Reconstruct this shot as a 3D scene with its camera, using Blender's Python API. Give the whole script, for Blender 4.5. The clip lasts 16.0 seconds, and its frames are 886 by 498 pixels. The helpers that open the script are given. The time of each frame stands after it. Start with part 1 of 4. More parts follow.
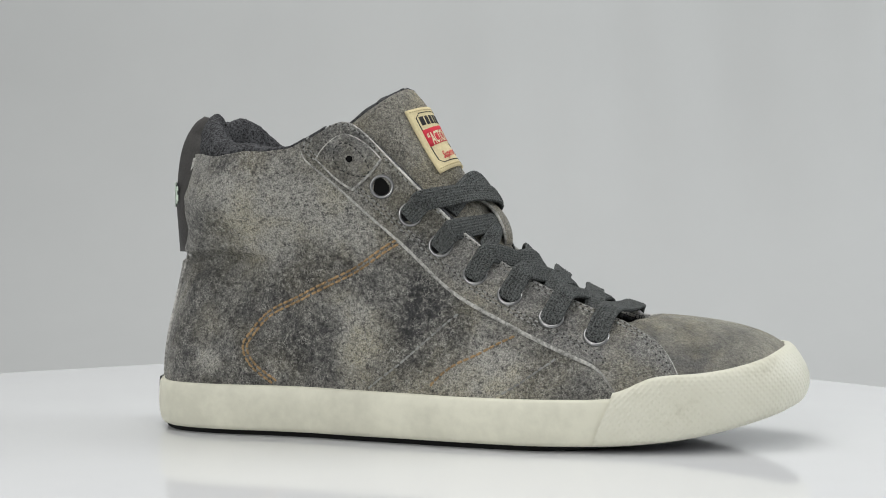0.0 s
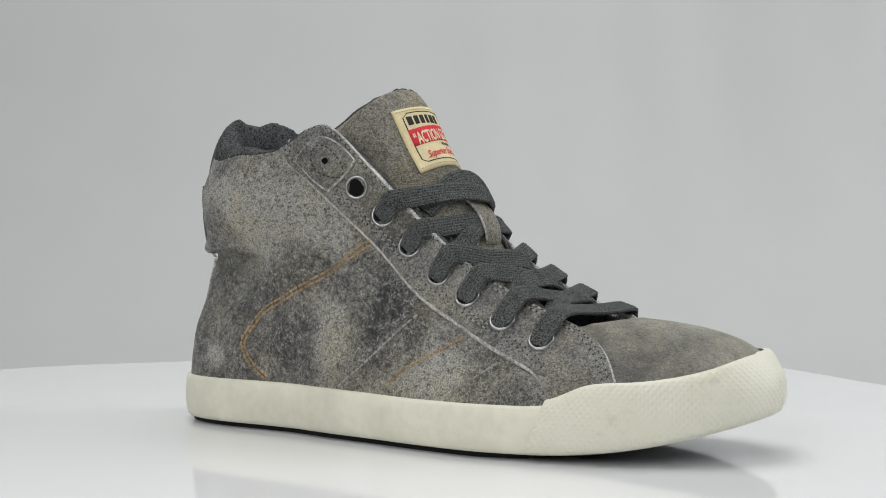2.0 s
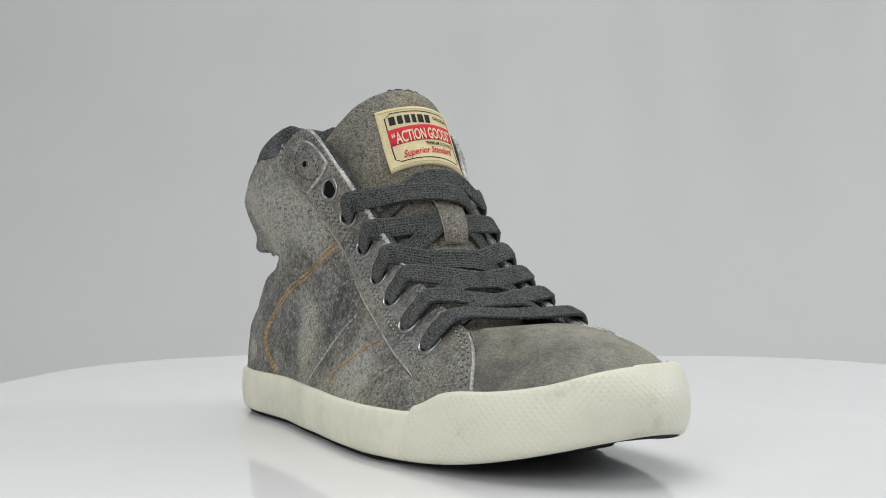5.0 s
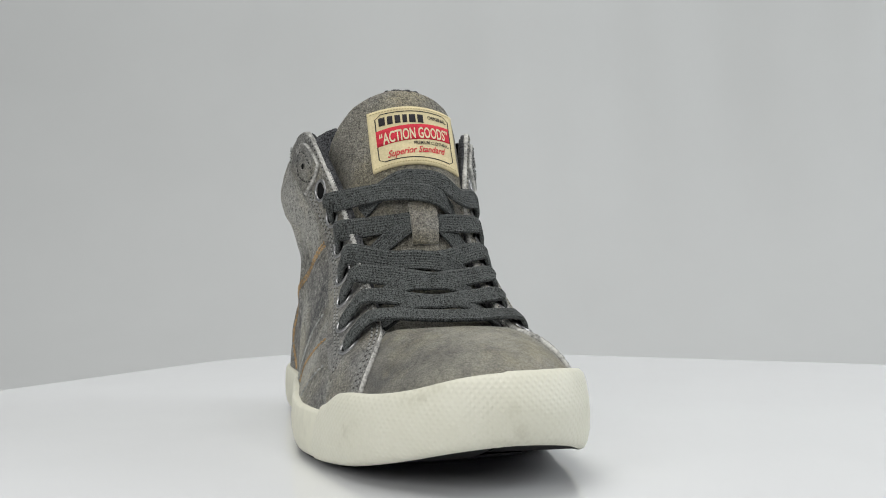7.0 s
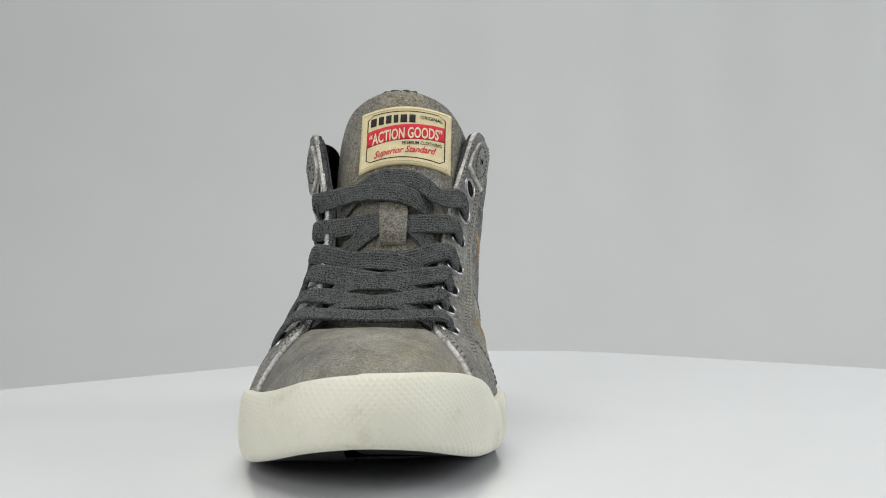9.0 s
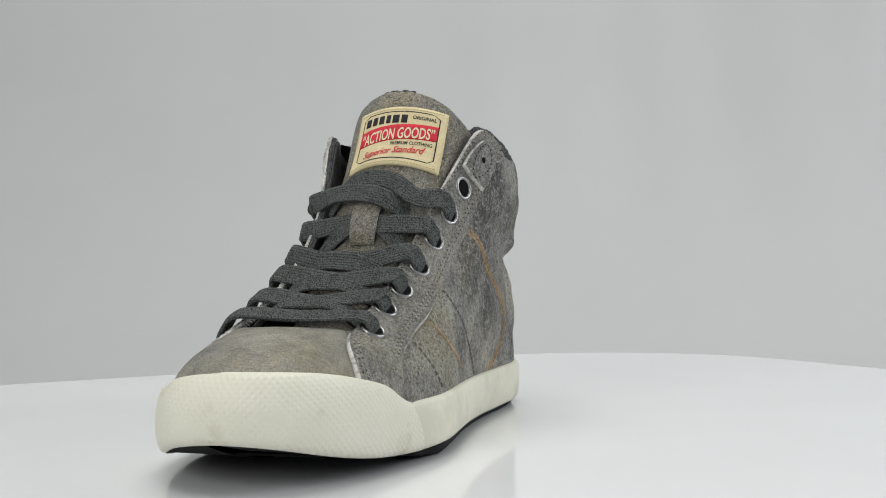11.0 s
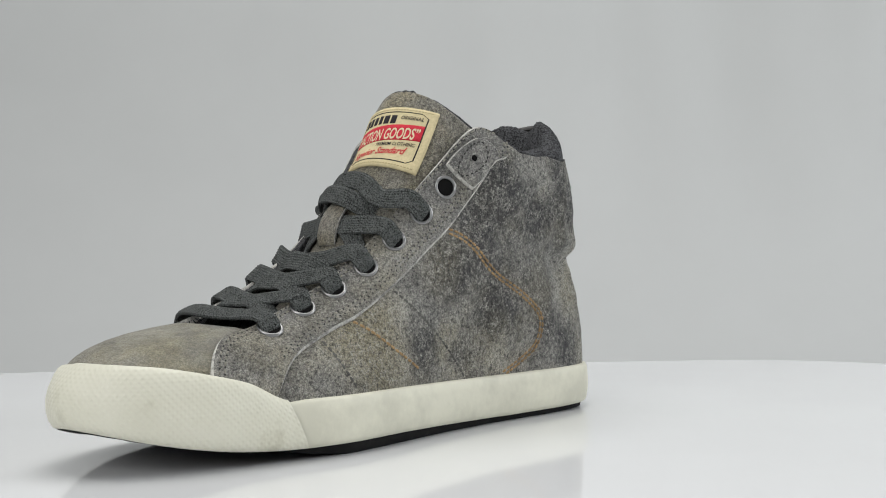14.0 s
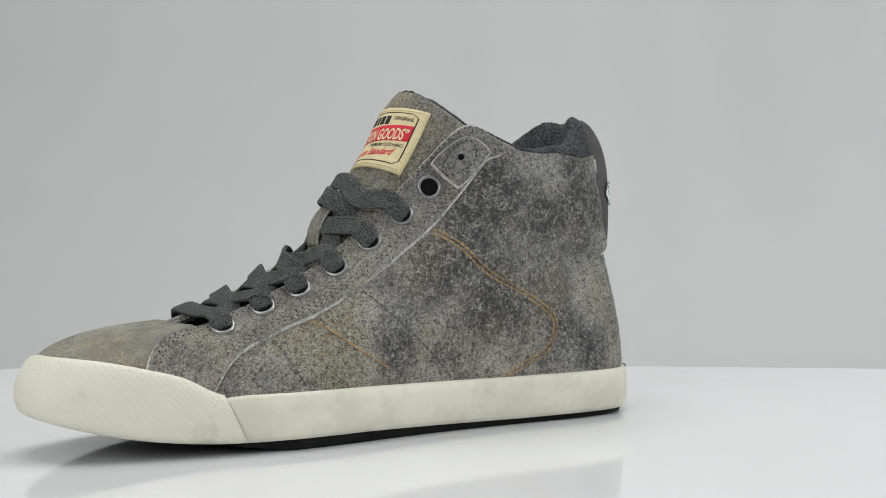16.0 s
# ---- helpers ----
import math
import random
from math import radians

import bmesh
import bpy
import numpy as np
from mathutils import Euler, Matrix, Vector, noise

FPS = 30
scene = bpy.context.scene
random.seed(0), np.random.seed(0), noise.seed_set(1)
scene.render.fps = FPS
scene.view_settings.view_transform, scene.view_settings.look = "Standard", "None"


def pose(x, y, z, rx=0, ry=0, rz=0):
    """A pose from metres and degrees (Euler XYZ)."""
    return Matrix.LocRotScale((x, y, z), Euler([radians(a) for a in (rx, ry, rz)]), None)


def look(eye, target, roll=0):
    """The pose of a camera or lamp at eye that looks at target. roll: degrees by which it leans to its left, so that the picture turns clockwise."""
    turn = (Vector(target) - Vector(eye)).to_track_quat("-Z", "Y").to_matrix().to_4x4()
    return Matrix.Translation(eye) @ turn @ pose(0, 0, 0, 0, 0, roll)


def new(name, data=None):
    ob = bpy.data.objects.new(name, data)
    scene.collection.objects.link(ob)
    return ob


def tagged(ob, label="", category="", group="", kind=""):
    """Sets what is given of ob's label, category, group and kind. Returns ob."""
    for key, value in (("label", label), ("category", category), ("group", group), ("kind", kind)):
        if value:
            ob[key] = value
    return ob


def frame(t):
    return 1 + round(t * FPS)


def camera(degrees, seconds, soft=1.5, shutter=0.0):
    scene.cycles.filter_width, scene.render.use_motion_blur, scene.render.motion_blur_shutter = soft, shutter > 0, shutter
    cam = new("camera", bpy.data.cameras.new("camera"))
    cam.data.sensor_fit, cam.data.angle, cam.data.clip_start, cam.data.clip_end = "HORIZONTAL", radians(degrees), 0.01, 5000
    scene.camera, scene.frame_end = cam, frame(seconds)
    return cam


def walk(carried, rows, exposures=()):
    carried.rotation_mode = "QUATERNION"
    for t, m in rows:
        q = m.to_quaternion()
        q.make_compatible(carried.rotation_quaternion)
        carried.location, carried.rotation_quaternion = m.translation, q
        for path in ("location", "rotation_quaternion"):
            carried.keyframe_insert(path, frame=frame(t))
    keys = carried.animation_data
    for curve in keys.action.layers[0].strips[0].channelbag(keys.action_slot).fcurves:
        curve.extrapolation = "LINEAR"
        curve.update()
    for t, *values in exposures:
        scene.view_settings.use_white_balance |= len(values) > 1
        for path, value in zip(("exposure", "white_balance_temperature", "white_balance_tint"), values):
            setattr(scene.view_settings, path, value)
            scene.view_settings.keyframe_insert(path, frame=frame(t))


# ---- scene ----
# ---- camera ----
cam = camera(39.7, 16.0, 1.0)
EYE = (0.0, -0.5717, 0.081)
VIEW = look(EYE, (EYE[0] + 0.02553, EYE[1] + 0.99967, EYE[2] + 0.00154), -0.576)
walk(cam, [(0.0, VIEW), (16.0, VIEW)])
TURN_RATE = -8.325      # degrees per second, turntable
TURN_START = -19.8      # heading of the shoe's toe at the start
SHOE_SHIFT = -0.0083    # the shoe stands beside the turning axis

# ---- light ----
world = bpy.data.worlds.new("studio")
scene.world = world
world.use_nodes = True
bg = world.node_tree.nodes["Background"]
bg.inputs["Color"].default_value = (0.96, 0.98, 1.0, 1)
bg.inputs["Strength"].default_value = 0.36


def softbox(name, eye, target, width, height, power, color=(1, 1, 1)):
    data = bpy.data.lights.new(name, "AREA")
    data.shape, data.size, data.size_y, data.energy, data.color = "RECTANGLE", width, height, power, color
    ob = new(name, data)
    ob.matrix_world = look(eye, target)
    return ob


softbox("softbox_top", (-0.1, 0.15, 1.4), (-0.05, 0.1, 0), 1.1, 0.9, 12.6, (1.0, 0.99, 0.97))
softbox("softbox_side", (1.7, 0.1, 0.8), (0.1, 0.3, 0.1), 0.9, 0.9, 15.0, (0.96, 0.98, 1.0))
softbox("softbox_front", (-0.9, -1.5, 0.9), (0, 0, 0.08), 1.0, 0.9, 13.5, (1.0, 0.99, 0.97))
scene.view_settings.exposure = 0.0


# ---- materials ----
def material(name, roughness=0.6, metallic=0.0, specular=0.5):
    m = bpy.data.materials.new(name)
    m.use_nodes = True
    b = m.node_tree.nodes["Principled BSDF"]
    b.inputs["Roughness"].default_value, b.inputs["Metallic"].default_value = roughness, metallic
    b.inputs["Specular IOR Level"].default_value = specular
    return m, m.node_tree.nodes, m.node_tree.links, b


def node(nodes, kind, **values):
    n = nodes.new(kind)
    for k, v in values.items():
        n.inputs[k].default_value = v
    return n


def ramp(nodes, stops):
    n = nodes.new("ShaderNodeValToRGB")
    e = n.color_ramp.elements
    while len(e) < len(stops):
        e.new(0.5)
    for el, (p, c) in zip(e, stops):
        el.position, el.color = p, (*c, 1) if len(c) == 3 else c
    return n


def noise_node(nodes, links, coord, scale, detail=4.0, rough=0.6):
    n = node(nodes, "ShaderNodeTexNoise", Scale=scale, Detail=detail, Roughness=rough)
    links.new(coord, n.inputs["Vector"])
    return n


def mix(nodes, links, fac, a, b, blend="MIX"):
    n = nodes.new("ShaderNodeMix")
    n.data_type, n.blend_type = "RGBA", blend
    for sock, val in ((n.inputs[0], fac), (n.inputs[6], a), (n.inputs[7], b)):
        if hasattr(val, "links"):
            links.new(val, sock)
        elif isinstance(val, (int, float)):
            sock.default_value = val
        else:
            sock.default_value = (*val, 1)
    return n.outputs[2]


def bump(nodes, links, b, height, strength, distance):
    n = node(nodes, "ShaderNodeBump", Strength=strength, Distance=distance)
    links.new(height, n.inputs["Height"])
    links.new(n.outputs[0], b.inputs["Normal"])
    return n


def leather(name, dark, grey, pale, low, high, shift=0.0, fleck=1.0, pore=0.75, stains=(), tans=(), spread=1.0, grain=1.0):
    """Worn suede-like leather: dark dye rubbed through in patches, pale flecks and a cracked grain."""
    m, n, l, b = material(name, 0.5, 0.0, 0.5)
    co = n.new("ShaderNodeTexCoord").outputs["Object"]
    raw = co
    mp = n.new("ShaderNodeMapping")
    mp.inputs["Location"].default_value = (shift, shift * 0.7, -shift)
    l.new(co, mp.inputs["Vector"])
    co = mp.outputs[0]
    patch = noise_node(n, l, co, 21.0, 4.0, 0.55)
    blotch = noise_node(n, l, co, 90.0, 6.0, 0.7)
    speck = noise_node(n, l, co, 540.0, 6.0, 0.78)
    fine = noise_node(n, l, co, 1400.0, 3.0, 0.7)
    warp = noise_node(n, l, co, 230.0, 3.0, 0.6)
    crack = node(n, "ShaderNodeTexVoronoi", Scale=560.0)
    crack.feature = "DISTANCE_TO_EDGE"
    l.new(mix(n, l, 0.008, co, warp.outputs["Color"], "ADD"), crack.inputs["Vector"])
    calm = node(n, "ShaderNodeMapRange")
    for k, val in zip((1, 2, 3, 4), (0.0, 1.0, 0.5 - spread / 2, 0.5 + spread / 2)):
        calm.inputs[k].default_value = val
    l.new(mix(n, l, 0.42, patch.outputs["Fac"], blotch.outputs["Fac"]), calm.inputs[0])
    base = calm.outputs[0]
    # rubbed pale places and dark stains, uneven at the edge
    if stains:
        uneven = noise_node(n, l, co, 60.0, 4.0, 0.65)
        spot = mix(n, l, 0.02, raw, uneven.outputs["Color"], "ADD")
    for x, y, z, r, amount in stains:
        d = n.new("ShaderNodeVectorMath")
        d.operation = "DISTANCE"
        d.inputs[1].default_value = (x * 0.001 + 0.01, y * 0.001 + 0.01, z * 0.001 + 0.01)
        l.new(spot, d.inputs[0])
        mr = node(n, "ShaderNodeMapRange")
        mr.interpolation_type = "SMOOTHSTEP"
        for k, val in zip((1, 2, 3, 4), (r * 0.0003, r * 0.0013, amount, 0.0)):
            mr.inputs[k].default_value = val
        l.new(d.outputs["Value"], mr.inputs[0])
        s = n.new("ShaderNodeMath")
        s.operation = "ADD"
        l.new(base, s.inputs[0])
        l.new(mr.outputs[0], s.inputs[1])
        base = s.outputs[0]
    tone = ramp(n, [(low, dark), ((low + high) / 2, grey), (high, pale)])
    l.new(base, tone.inputs[0])
    # tan hide showing through in soft patches
    tan = noise_node(n, l, co, 33.0, 5.0, 0.6)
    hide = ramp(n, [(0.46, (1.0, 1.0, 1.0)), (0.64, (1.07, 1.02, 0.86))])
    l.new(tan.outputs["Fac"], hide.inputs[0])
    toned = mix(n, l, 1.0, tone.outputs[0], hide.outputs[0], "MULTIPLY")
    for x, y, z, r, amount in tans:
        d = n.new("ShaderNodeVectorMath")
        d.operation = "DISTANCE"
        d.inputs[1].default_value = (x * 0.001 + 0.01, y * 0.001 + 0.01, z * 0.001 + 0.01)
        l.new(spot, d.inputs[0])
        mr = node(n, "ShaderNodeMapRange")
        mr.interpolation_type = "SMOOTHSTEP"
        for k, val in zip((1, 2, 3, 4), (r * 0.0003, r * 0.0014, amount, 0.0)):
            mr.inputs[k].default_value = val
        l.new(d.outputs["Value"], mr.inputs[0])
        toned = mix(n, l, mr.outputs[0], toned, (0.24, 0.215, 0.135))
    # dark pores and pale rubbed specks
    pores = ramp(n, [(0.40, (0.22, 0.22, 0.23)), (0.49, (1.0, 1.0, 1.0))])
    l.new(speck.outputs["Fac"], pores.inputs[0])
    c1 = mix(n, l, pore, toned, pores.outputs[0], "MULTIPLY")
    rub = ramp(n, [(0.53, (0, 0, 0)), (0.61, (0.75 * fleck, 0.75 * fleck, 0.75 * fleck))])
    l.new(speck.outputs["Fac"], rub.inputs[0])
    where = ramp(n, [(0.34, (0.25, 0.25, 0.25)), (0.62, (1, 1, 1))])
    l.new(blotch.outputs["Fac"], where.inputs[0])
    c2 = mix(n, l, mix(n, l, 1.0, rub.outputs[0], where.outputs[0], "MULTIPLY"), c1, (0.37, 0.36, 0.32))
    lines = ramp(n, [(0.0, (0.7 * fleck, 0.7 * fleck, 0.7 * fleck)), (0.11, (0, 0, 0))])
    l.new(crack.outputs["Distance"], lines.inputs[0])
    some = ramp(n, [(0.45, (0, 0, 0)), (0.60, (1, 1, 1))])
    l.new(warp.outputs["Fac"], some.inputs[0])
    c3 = mix(n, l, mix(n, l, 1.0, lines.outputs[0], some.outputs[0], "MULTIPLY"), c2, (0.40, 0.39, 0.35))
    tiny = ramp(n, [(0.38, (1 - 0.48 * grain,) * 3), (0.62, (1 + 0.55 * grain,) * 3)])
    l.new(fine.outputs["Fac"], tiny.inputs[0])
    l.new(mix(n, l, 1.0, c3, tiny.outputs[0], "MULTIPLY"), b.inputs["Base Color"])
    bump(n, l, b, mix(n, l, 0.45, speck.outputs["Fac"], crack.outputs["Distance"]), 0.9, 0.0034)
    return m


def plain(name, color, roughness=0.6, metallic=0.0, vary=0.15, scale=300.0, relief=0.0004, specular=0.5, blotch=0.5):
    m, n, l, b = material(name, roughness, metallic, specular)
    co = n.new("ShaderNodeTexCoord").outputs["Object"]
    a, g = noise_node(n, l, co, scale, 4.0), noise_node(n, l, co, scale / 9, 3.0)
    dark = tuple(c * (1 - vary) for c in color)
    light = tuple(min(1.0, c * (1 + vary)) for c in color)
    r = ramp(n, [(0.40, dark), (0.60, light)])
    l.new(mix(n, l, blotch, a.outputs["Fac"], g.outputs["Fac"]), r.inputs[0])
    l.new(r.outputs[0], b.inputs["Base Color"])
    if relief:
        bump(n, l, b, a.outputs["Fac"], 0.4, relief)
    return m


# rubbed pale places and dark dye on the shoe's right and left sides: x, y, z, radius in millimetres, strength
PALE_RIGHT = [(-61, -42, 97, 14, 0.13), (-35, -45, 99, 14, 0.09), (-9, -43, 92, 14, 0.10), (-5, -43, 82, 11, 0.10), (-6, -45, 47, 14, 0.11), (-12, -45, 55, 10, 0.07),
              (-53, -37, 81, 7, 0.14), (-82, -39, 33, 7, 0.15), (53, -49, 31, 14, 0.11), (38, -49, 28, 10, 0.05), (-68, -45, 111, 10, 0.09), (4, -42, 100, 9, 0.12), (-40, -44, 94, 28, 0.08), (-14, -43, 102, 20, 0.07)]
DARK_RIGHT = [(-89, -28, 70, 15, -0.09), (-96, -32, 52, 12, -0.10), (-97, -35, 37, 12, -0.07), (-49, -38, 70, 14, -0.08), (-31, -42, 75, 12, -0.06), (-37, -41, 43, 15, -0.08),
              (-61, -38, 52, 12, -0.06), (21, -41, 65, 15, -0.10), (10, -41, 75, 9, -0.06), (14, -45, 39, 13, -0.08), (-27, -42, 29, 11, -0.06), (34, -44, 46, 12, -0.07),
              (22, -44, 52, 20, -0.07), (76, -45, 36, 12, -0.06), (-77, -40, 123, 8, -0.06), (-62, -36, 33, 11, -0.06), (-87, -36, 95, 10, -0.05), (-22, -44, 129, 6, -0.04)]
PALE_LEFT = [(50, 39, 58, 19, 0.19), (72, 42, 45, 15, 0.16), (43, 44, 35, 14, 0.10), (-36, 38, 89, 15, 0.06), (-84, 30, 60, 15, 0.09), (-30, 35, 30, 11, 0.10), (-60, 41, 110, 10, 0.06), (-10, 39, 58, 9, 0.06), (-95, 26, 75, 10, 0.06)]
DARK_LEFT = [(-23, 43, 110, 17, -0.18), (7, 40, 72, 15, -0.17), (-28, 37, 53, 15, -0.20), (26, 41, 38, 13, -0.14), (-87, 30, 32, 13, -0.17), (-68, 33, 46, 11, -0.12), (-53, 38, 95, 10, -0.09),
             (-20, 40, 76, 24, -0.08), (-14, 40, 40, 18, -0.06), (-35, 42, 100, 22, -0.09), (-75, 36, 98, 24, -0.09), (-58, 36, 62, 18, -0.08),
             (-72, 39, 119, 10, -0.09), (-12, 42, 97, 11, -0.12), (-3, 38, 35, 10, -0.08), (-100, 18, 90, 10, -0.09)]
TANS = [(60, 42, 48, 26, 0.9), (12, 43, 76, 15, 0.4), (-62, 38, 62, 16, 0.35), (-28, 42, 40, 14, 0.3), (48, 44, 30, 16, 0.5), (-95, 26, 60, 14, 0.4)]
UPPER = leather("worn_grey_leather", (0.042, 0.043, 0.044), (0.176, 0.174, 0.160), (0.39, 0.382, 0.345), 0.37, 0.61, 0.013, 1.3, 0.95, PALE_RIGHT + PALE_LEFT + DARK_RIGHT + DARK_LEFT, TANS, 0.6)
PANEL = leather("worn_panel_leather", (0.112, 0.112, 0.107), (0.215, 0.212, 0.198), (0.33, 0.324, 0.296), 0.38, 0.64, 0.31, 0.9, 0.75)
TAUPE = leather("taupe_tongue_suede", (0.145, 0.138, 0.115), (0.215, 0.203, 0.165), (0.295, 0.275, 0.218), 0.36, 0.64, 0.57, 0.45)
# vamp leather: tan patches of its own, light from above mixed into its tone
VAMP = leather("rubbed_toplit_vamp_leather", (0.14, 0.137, 0.126), (0.28, 0.27, 0.225), (0.42, 0.40, 0.33), 0.38, 0.60, 0.77, 0.12, 0.25, grain=0.45)
KEEPER = leather("pale_keeper_leather", (0.17, 0.16, 0.14), (0.24, 0.225, 0.19), (0.30, 0.285, 0.245), 0.36, 0.64, 0.9, 0.4)
RAW = plain("raw_leather_edge", (0.38, 0.375, 0.35), 0.85, vary=0.55, scale=700.0)
FLEECE = plain("dark_fleece", (0.058, 0.059, 0.062), 0.95, vary=0.7, scale=1100.0, relief=0.0013, blotch=0.2, specular=0.1)
RUBBER = plain("ivory_rubber", (0.64, 0.63, 0.52), 0.55, vary=0.085, scale=260.0, relief=0.0002, blotch=0.75)
OUTSOLE = plain("black_outsole_rubber", (0.009, 0.009, 0.009), 0.85, vary=0.3, specular=0.2)
LACE = plain("charcoal_cotton_lace", (0.075, 0.080, 0.078), 0.9, vary=0.85, scale=1900.0, relief=0.0009, specular=0.15, blotch=0.1)
STEEL = plain("nickel_eyelet", (0.30, 0.30, 0.30), 0.33, 1.0, vary=0.08, relief=0.0)
# black for flat discs that imitate the unlit inside of holes
HOLE_SHADE = plain("eyelet_hole_shade_black", (0.006, 0.006, 0.006), 0.9, specular=0.1)
STRAP = plain("black_heel_strap", (0.034, 0.032, 0.03), 0.7, vary=0.3, scale=900.0)
ORANGE = plain("ochre_thread", (0.33, 0.222, 0.112), 0.8, vary=0.4, scale=900.0)
PALE_THREAD = plain("pale_grey_thread", (0.29, 0.295, 0.28), 0.85, vary=0.3, scale=500.0)
OLIVE_THREAD = plain("olive_grey_thread", (0.29, 0.28, 0.235), 0.85, vary=0.3, scale=500.0)
SEAM_THREAD = plain("dark_grey_thread", (0.11, 0.108, 0.10), 0.85, vary=0.4, scale=600.0)
# dark thread, also the painted shade in the needle holes
THREAD_HOLE_DARK = plain("thread_hole_dark", (0.04, 0.04, 0.038), 0.85, vary=0.2, scale=900.0)
PLATE = plain("white_acrylic", (0.745, 0.755, 0.765), 0.08, vary=0.012, scale=12.0, relief=0.0)
SWEEP = plain("pale_grey_paper", (0.54, 0.55, 0.545), 0.9, vary=0.015, scale=5.0, relief=0.0, specular=0.2)


# ---- mesh helpers ----
def mesh_object(name, verts, faces, mats, index=None, smooth=True):
    me = bpy.data.meshes.new(name)
    me.from_pydata([tuple(v) for v in verts], [], faces)
    for m in mats:
        me.materials.append(m)
    if index is not None:
        me.polygons.foreach_set("material_index", index)
    me.polygons.foreach_set("use_smooth", [smooth] * len(faces))
    me.update()
    return new(name, me)


def part(name, verts, faces, mats, parent, label="", index=None, smooth=True):
    ob = mesh_object(name, verts, faces, mats if isinstance(mats, (list, tuple)) else [mats], index, smooth)
    ob.parent = parent
    return tagged(ob, label)


def grid_faces(nu, nv, closed_u=False, flip=False, base=0):
    out = []
    for i in range(nu if closed_u else nu - 1):
        j = (i + 1) % nu
        for k in range(nv - 1):
            q = (base + i * nv + k, base + j * nv + k, base + j * nv + k + 1, base + i * nv + k + 1)
            out.append(q[::-1] if flip else q)
    return out


def slab(outer, inner, flip=False):
    """A sheet with thickness from two grids of points: faces, and 1 for each face of its rim."""
    nu, nv = outer.shape[:2]
    n = nu * nv
    verts = np.concatenate([outer.reshape(-1, 3), inner.reshape(-1, 3)]) * 0.001
    faces = grid_faces(nu, nv, flip=flip) + grid_faces(nu, nv, flip=not flip, base=n)
    flat = len(faces)
    ring = [i * nv for i in range(nu)] + [(nu - 1) * nv + k for k in range(1, nv)]
    ring += [i * nv + nv - 1 for i in range(nu - 2, -1, -1)] + [k for k in range(nv - 2, 0, -1)]
    for a, b in zip(ring, ring[1:] + ring[:1]):
        q = (b, a, a + n, b + n)
        faces.append(q[::-1] if flip else q)
    return verts, faces, [0] * flat + [1] * (len(faces) - flat)


# ---- setting ----
def rounded_rect(hx, hy, r, steps=14):
    pts = []
    for cx, cy, a0 in ((hx - r, hy - r, 0), (r - hx, hy - r, 90), (r - hx, r - hy, 180), (hx - r, r - hy, 270)):
        for k in range(steps + 1):
            a = radians(a0 + 90 * k / steps)
            pts.append((cx + r * math.cos(a), cy + r * math.sin(a)))
    return pts


def build_turntable():
    """A white acrylic sheet with rounded corners on a low round base; it turns with the shoe."""
    table = tagged(new("turntable"), "white glossy acrylic turntable plate with rounded corners", "turntable")
    pts = rounded_rect(0.30, 0.385, 0.16)
    turn = Matrix.Rotation(radians(30 - TURN_START), 2)
    verts, faces, n = [], [], len(pts)
    for inset, z in ((0.0015, 0.0), (0.0004, -0.0004), (0.0, -0.0015), (0.0, -0.0045), (0.0015, -0.006)):
        for x, y in pts:
            k = 1 - inset / math.hypot(x, y)
            p = turn @ Vector((x * k, y * k))
            verts.append((p.x, p.y, z))
    for k in range(4):
        for i in range(n):
            j = (i + 1) % n
            faces.append((k * n + j, k * n + i, (k + 1) * n + i, (k + 1) * n + j))
    faces.append(tuple(range(n)))
    faces.append(tuple(reversed(range(4 * n, 5 * n))))
    part("plate", verts, faces, PLATE, table, smooth=False)
    verts, faces, n = [], [], 64
    for r, z in ((0.0, -0.0061), (0.14, -0.0061), (0.145, -0.012), (0.145, -0.095), (0.16, -0.1), (0.16, -0.119)):
        for i in range(n):
            a = 2 * math.pi * i / n
            verts.append((r * math.cos(a), r * math.sin(a), z))
    for k in range(5):
        for i in range(n):
            j = (i + 1) % n
            faces.append((k * n + j, k * n + i, (k + 1) * n + i, (k + 1) * n + j))
    part("base", verts, faces, PLATE, table)
    return table


def build_backdrop():
    """A seamless sweep: studio floor that curves up into a hanging sheet with soft vertical folds."""
    rows = [(-2.6, -0.12)] + [(-2.6 + 0.35 * k, -0.12) for k in range(1, 10)]
    for k in range(13):
        a = radians(90 * k / 12)
        rows.append((0.95 + 0.55 * math.sin(a), -0.12 + 0.55 * (1 - math.cos(a))))
    rows += [(1.5, 0.43 + 0.12 * k) for k in range(1, 20)]
    verts, nx = [], 241
    for y, z in rows:
        for i in range(nx):
            x = -3.0 + 6.0 * i / (nx - 1)
            hang = min(1.0, max(0.0, (z + 0.05) / 0.4)) * min(1.0, max(0.0, (x - 0.05) / 0.35))
            fold = 0.03 * math.sin(x * 13 + 1.3 * math.sin(x * 7) - 1.6 * z) + 0.006 * math.sin(x * 41 + 2.0 * math.sin(x * 5) + z * 4)
            verts.append((x + 0.05 * z * hang, y - fold * hang, z))
    faces = grid_faces(len(rows), nx, flip=True)
    ob = mesh_object("backdrop", verts, faces, [SWEEP])
    return tagged(ob, "pale grey seamless studio backdrop with soft folds", "backdrop", kind="structure")


turntable = build_turntable()
build_backdrop()

